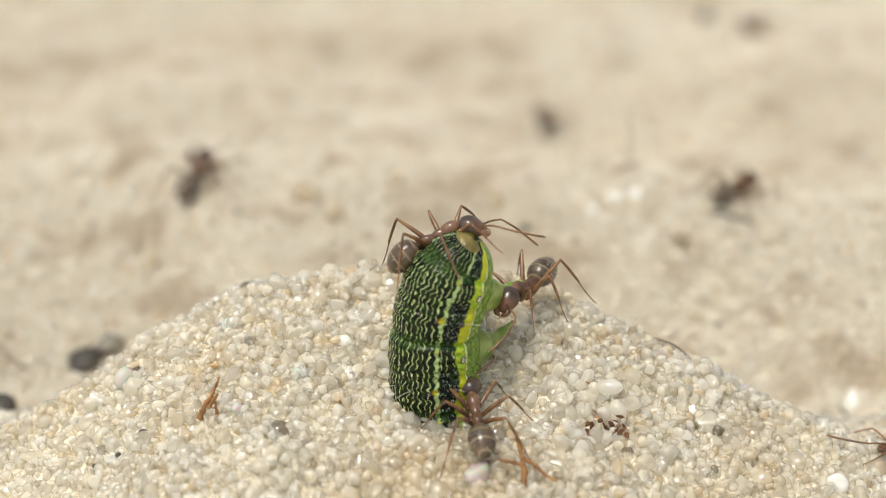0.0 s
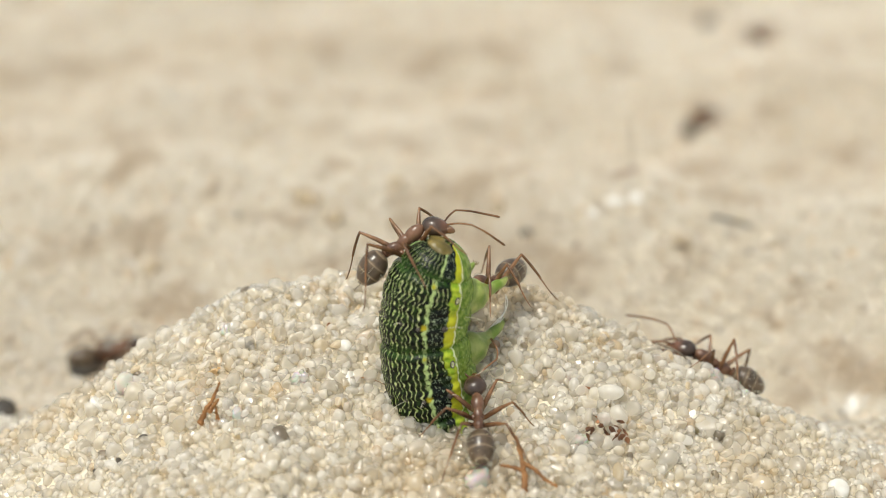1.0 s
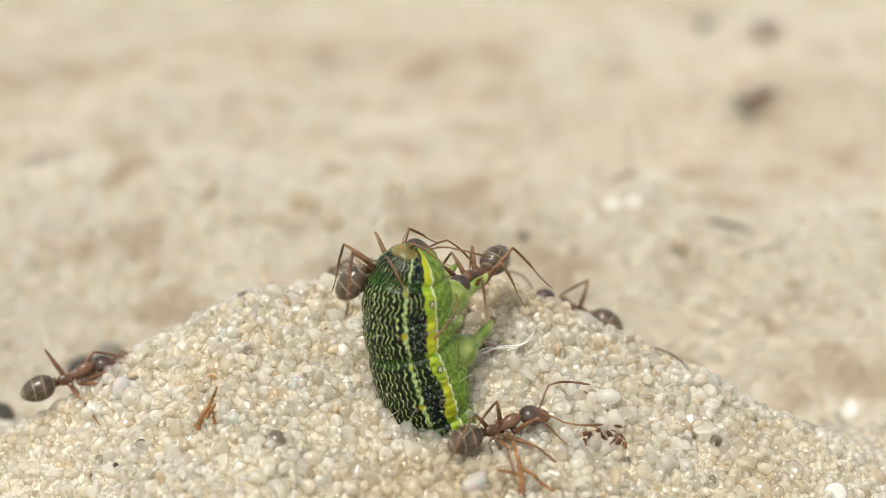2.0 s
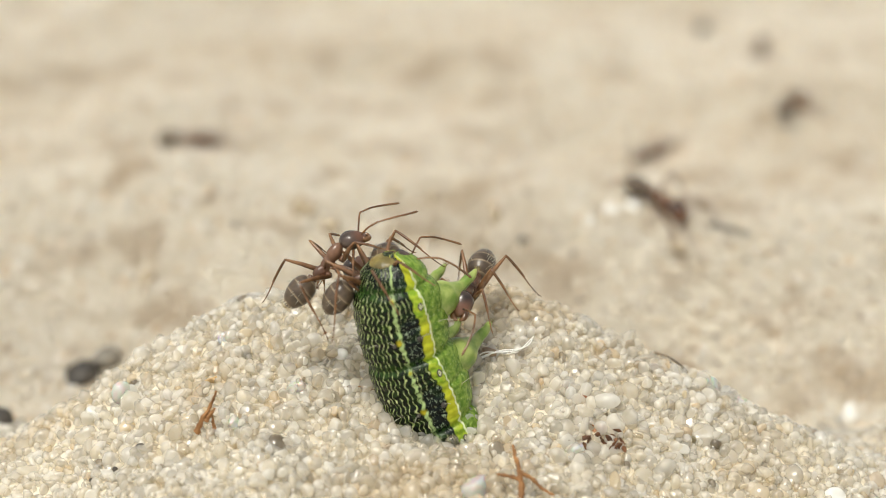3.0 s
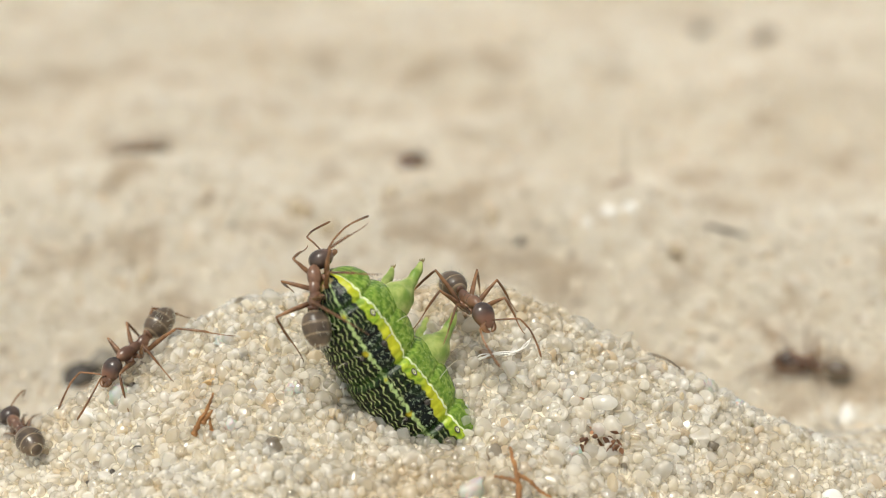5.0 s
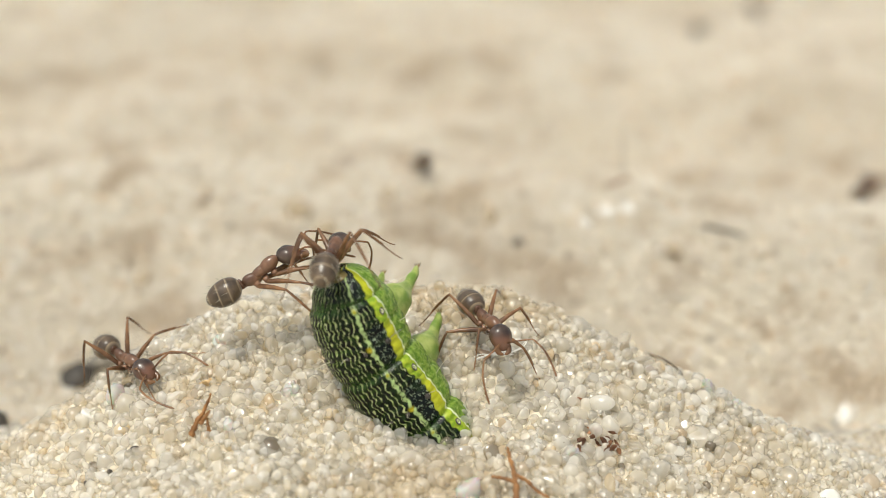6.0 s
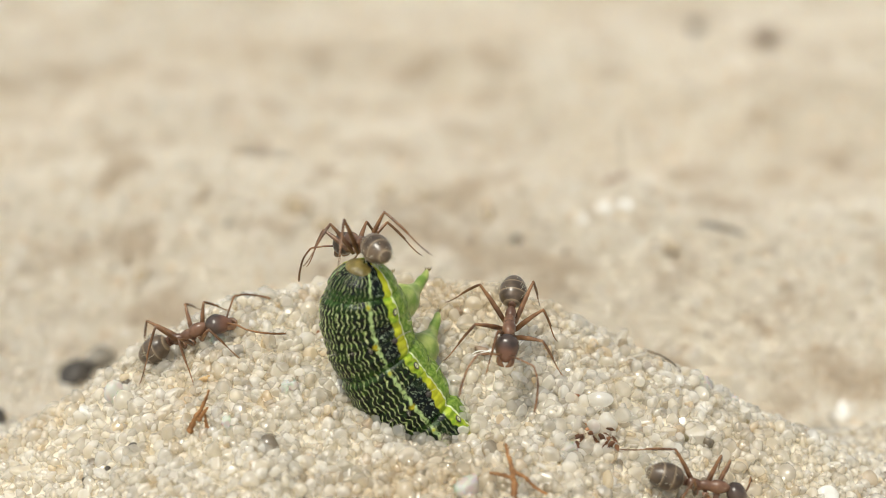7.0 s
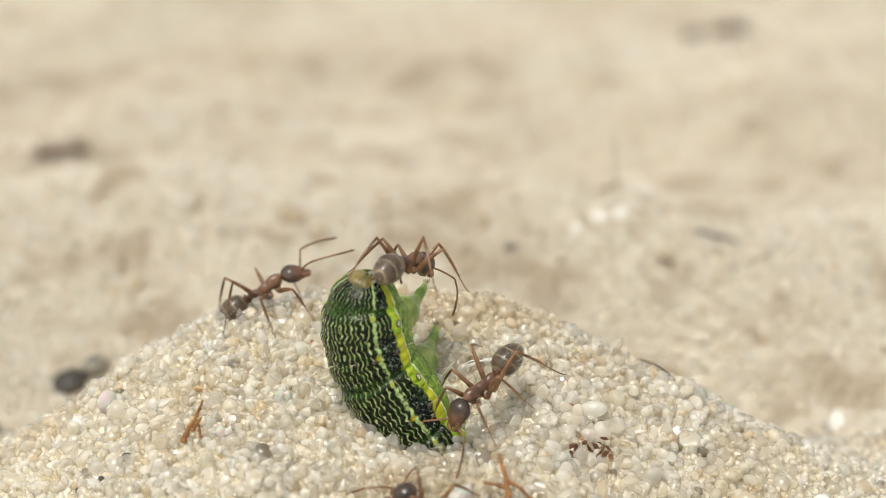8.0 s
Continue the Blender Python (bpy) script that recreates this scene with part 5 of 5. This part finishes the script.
    # ant climbing over the caterpillar
    crawl(ants[17], [
        (0, mm(-30.00, 22.00, -5.32, 3, 13, 20)), (0.3, mm(-24.74, 19.83, -6.48, 7, 12, 74)), (0.5, mm(-21.17, 25.18, -6.94, 10, -7, 38)),
        (0.8, mm(-21.13, 25.13, -6.95, 10, -6, 31)), (1, mm(-20.81, 25.42, -6.88, 12, -6, 25)), (1.2, mm(-20.47, 25.80, -6.79, 13, -7, 23)),
        (1.4, mm(-10.50, 13.50, 1.21, -40, -12, 25)), (1.6, mm(-7.20, 14.00, 1.84, -32, -0, 15)), (2.1, mm(-3.00, 13.00, 3.20, -33, -7, -10)),
        (2.8, mm(-3.19, 5.30, 6.75, 0, 27, 119)), (3.2, mm(-3.95, 4.80, 7.17, 0, 21, 129)), (3.4, mm(-4.98, 4.30, 7.42, 0, 17, 140)),
        (3.6, mm(-5.40, 3.80, 7.48, 0, 16, 143)), (3.8, mm(-5.28, 3.80, 7.44, 0, 3, -179)), (4, mm(-5.45, 3.80, 7.41, 0, 3, -179)),
        (4.2, mm(-7.07, 3.80, 7.30, 0, 4, -179)), (4.3, mm(-8.15, 3.80, 7.09, 0, 8, -177)), (4.4, mm(-10.94, 7.71, 4.66, -12, 26, 135)),
        (4.5, mm(-13.16, 6.62, 3.85, -4, 24, 166)), (4.6, mm(-14.73, 6.37, 3.13, -21, 27, 120)), (4.7, mm(-14.67, 6.38, 3.13, -21, 26, 120)),
        (5, mm(-14.92, 5.36, 2.54, 14, 21, -128)), (5.2, mm(-13.72, 4.60, 2.59, 28, 0, -43)), (5.5, mm(-11.30, 5.81, 3.99, 12, -22, 9)),
        (5.8, mm(-9.56, 8.12, 5.04, -15, 15, 89)), (6, mm(-8.34, 3.80, 7.06, -0, -31, 12)), (6.1, mm(-5.66, 3.90, 7.69, 0, -20, 7)),
        (6.2, mm(-2.35, 4.10, 7.85, 0, -3, 1)), (6.4, mm(-1.37, 4.30, 7.73, 0, 3, -1)), (6.5, mm(-0.20, 4.30, 7.47, -0, -8, 3)),
        (6.6, mm(1.34, 4.10, 6.47, 0, 10, -4)), (6.8, mm(3.42, 3.30, 6.32, -0, 4, -46)), (7, mm(3.62, 2.10, 5.11, -5, 22, -97)),
        (7.2, mm(3.41, 1.90, 4.25, -4, 25, -98)), (7.4, mm(3.27, 1.70, 4.75, -2, 13, -101)), (7.6, mm(3.09, 1.10, 3.45, -2, 19, -109)),
        (7.8, mm(2.77, 0.70, 3.17, -0, 10, -116)), (8, mm(2.59, 0.50, 2.91, 6, 26, -139))], seed=17, head=24, tail=12)
    # ant that pulls at the legs
    crawl(ants[18], [
        (0, mm(-45.00, 10.00, -4.52, 0, 2, 0)), (1.5, mm(-26.30, 9.78, -2.81, -7, 3, 36)), (2.3, mm(-13.65, 4.08, 2.63, 16, -24, 11)),
        (2.8, mm(-7.06, 5.79, 5.35, 18, -16, 54)), (3, mm(-5.27, 2.80, 7.80, -0, -44, 20)), (3.2, mm(-4.98, 2.80, 7.92, 0, -36, 15)),
        (3.4, mm(-4.85, 2.50, 8.08, -0, -33, 13)), (3.5, mm(-4.27, 2.50, 8.71, 0, -35, 14)), (3.6, mm(-2.70, 2.80, 8.51, 0, -25, 10)),
        (3.8, mm(0.08, 4.30, 7.15, -0, 15, -6)), (4, mm(1.14, 3.90, 6.39, 0, 8, -49)), (4.2, mm(1.29, 3.50, 6.00, 0, -5, -69)),
        (4.4, mm(1.27, 3.30, 6.10, -0, -2, -88)), (4.5, mm(1.29, 3.30, 6.17, 0, -3, -86)), (4.7, mm(1.49, 3.30, 5.94, 0, 5, -64)),
        (5.2, mm(1.45, 3.30, 5.87, 0, 1, -67)), (5.8, mm(1.42, 3.30, 5.75, -0, -1, -70)), (6, mm(2.48, 3.10, 4.95, -0, 5, -65)),
        (6.2, mm(2.69, 4.40, 3.67, 14, 28, -70)), (6.4, mm(3.51, 3.19, 2.94, 9, 37, -79)), (6.5, mm(3.90, 1.70, 1.80, 8, 30, -95)),
        (6.6, mm(4.40, -1.31, 1.02, -6, 18, -97)), (6.7, mm(5.00, -2.24, 0.62, 12, 17, -45)), (6.8, mm(6.47, -1.43, 0.42, 17, 15, 16)),
        (7, mm(12.47, -2.20, -1.32, 18, 12, -3)), (7.2, mm(12.67, -2.49, -1.46, 18, 12, -4)), (7.4, mm(15.00, -3.68, -2.51, 11, 19, -9)),
        (8, mm(25.00, -12.00, -3.99, -2, 2, -30))], seed=18, head=34, tail=8)
    walk(fibre, [(0.0, mm(1.85, 2.98, 1.97, -20, -75, 0)), (0.6, mm(1.85, 2.98, 1.97, -20, -70, 0)), (1.0, mm(1.69, 3.73, 2.52, -25, -45, 0)), (1.5, mm(1.69, 3.73, 2.52, -30, 0, 0)), (8.0, mm(1.69, 3.73, 2.52, -30, 0, 0))])


motions()
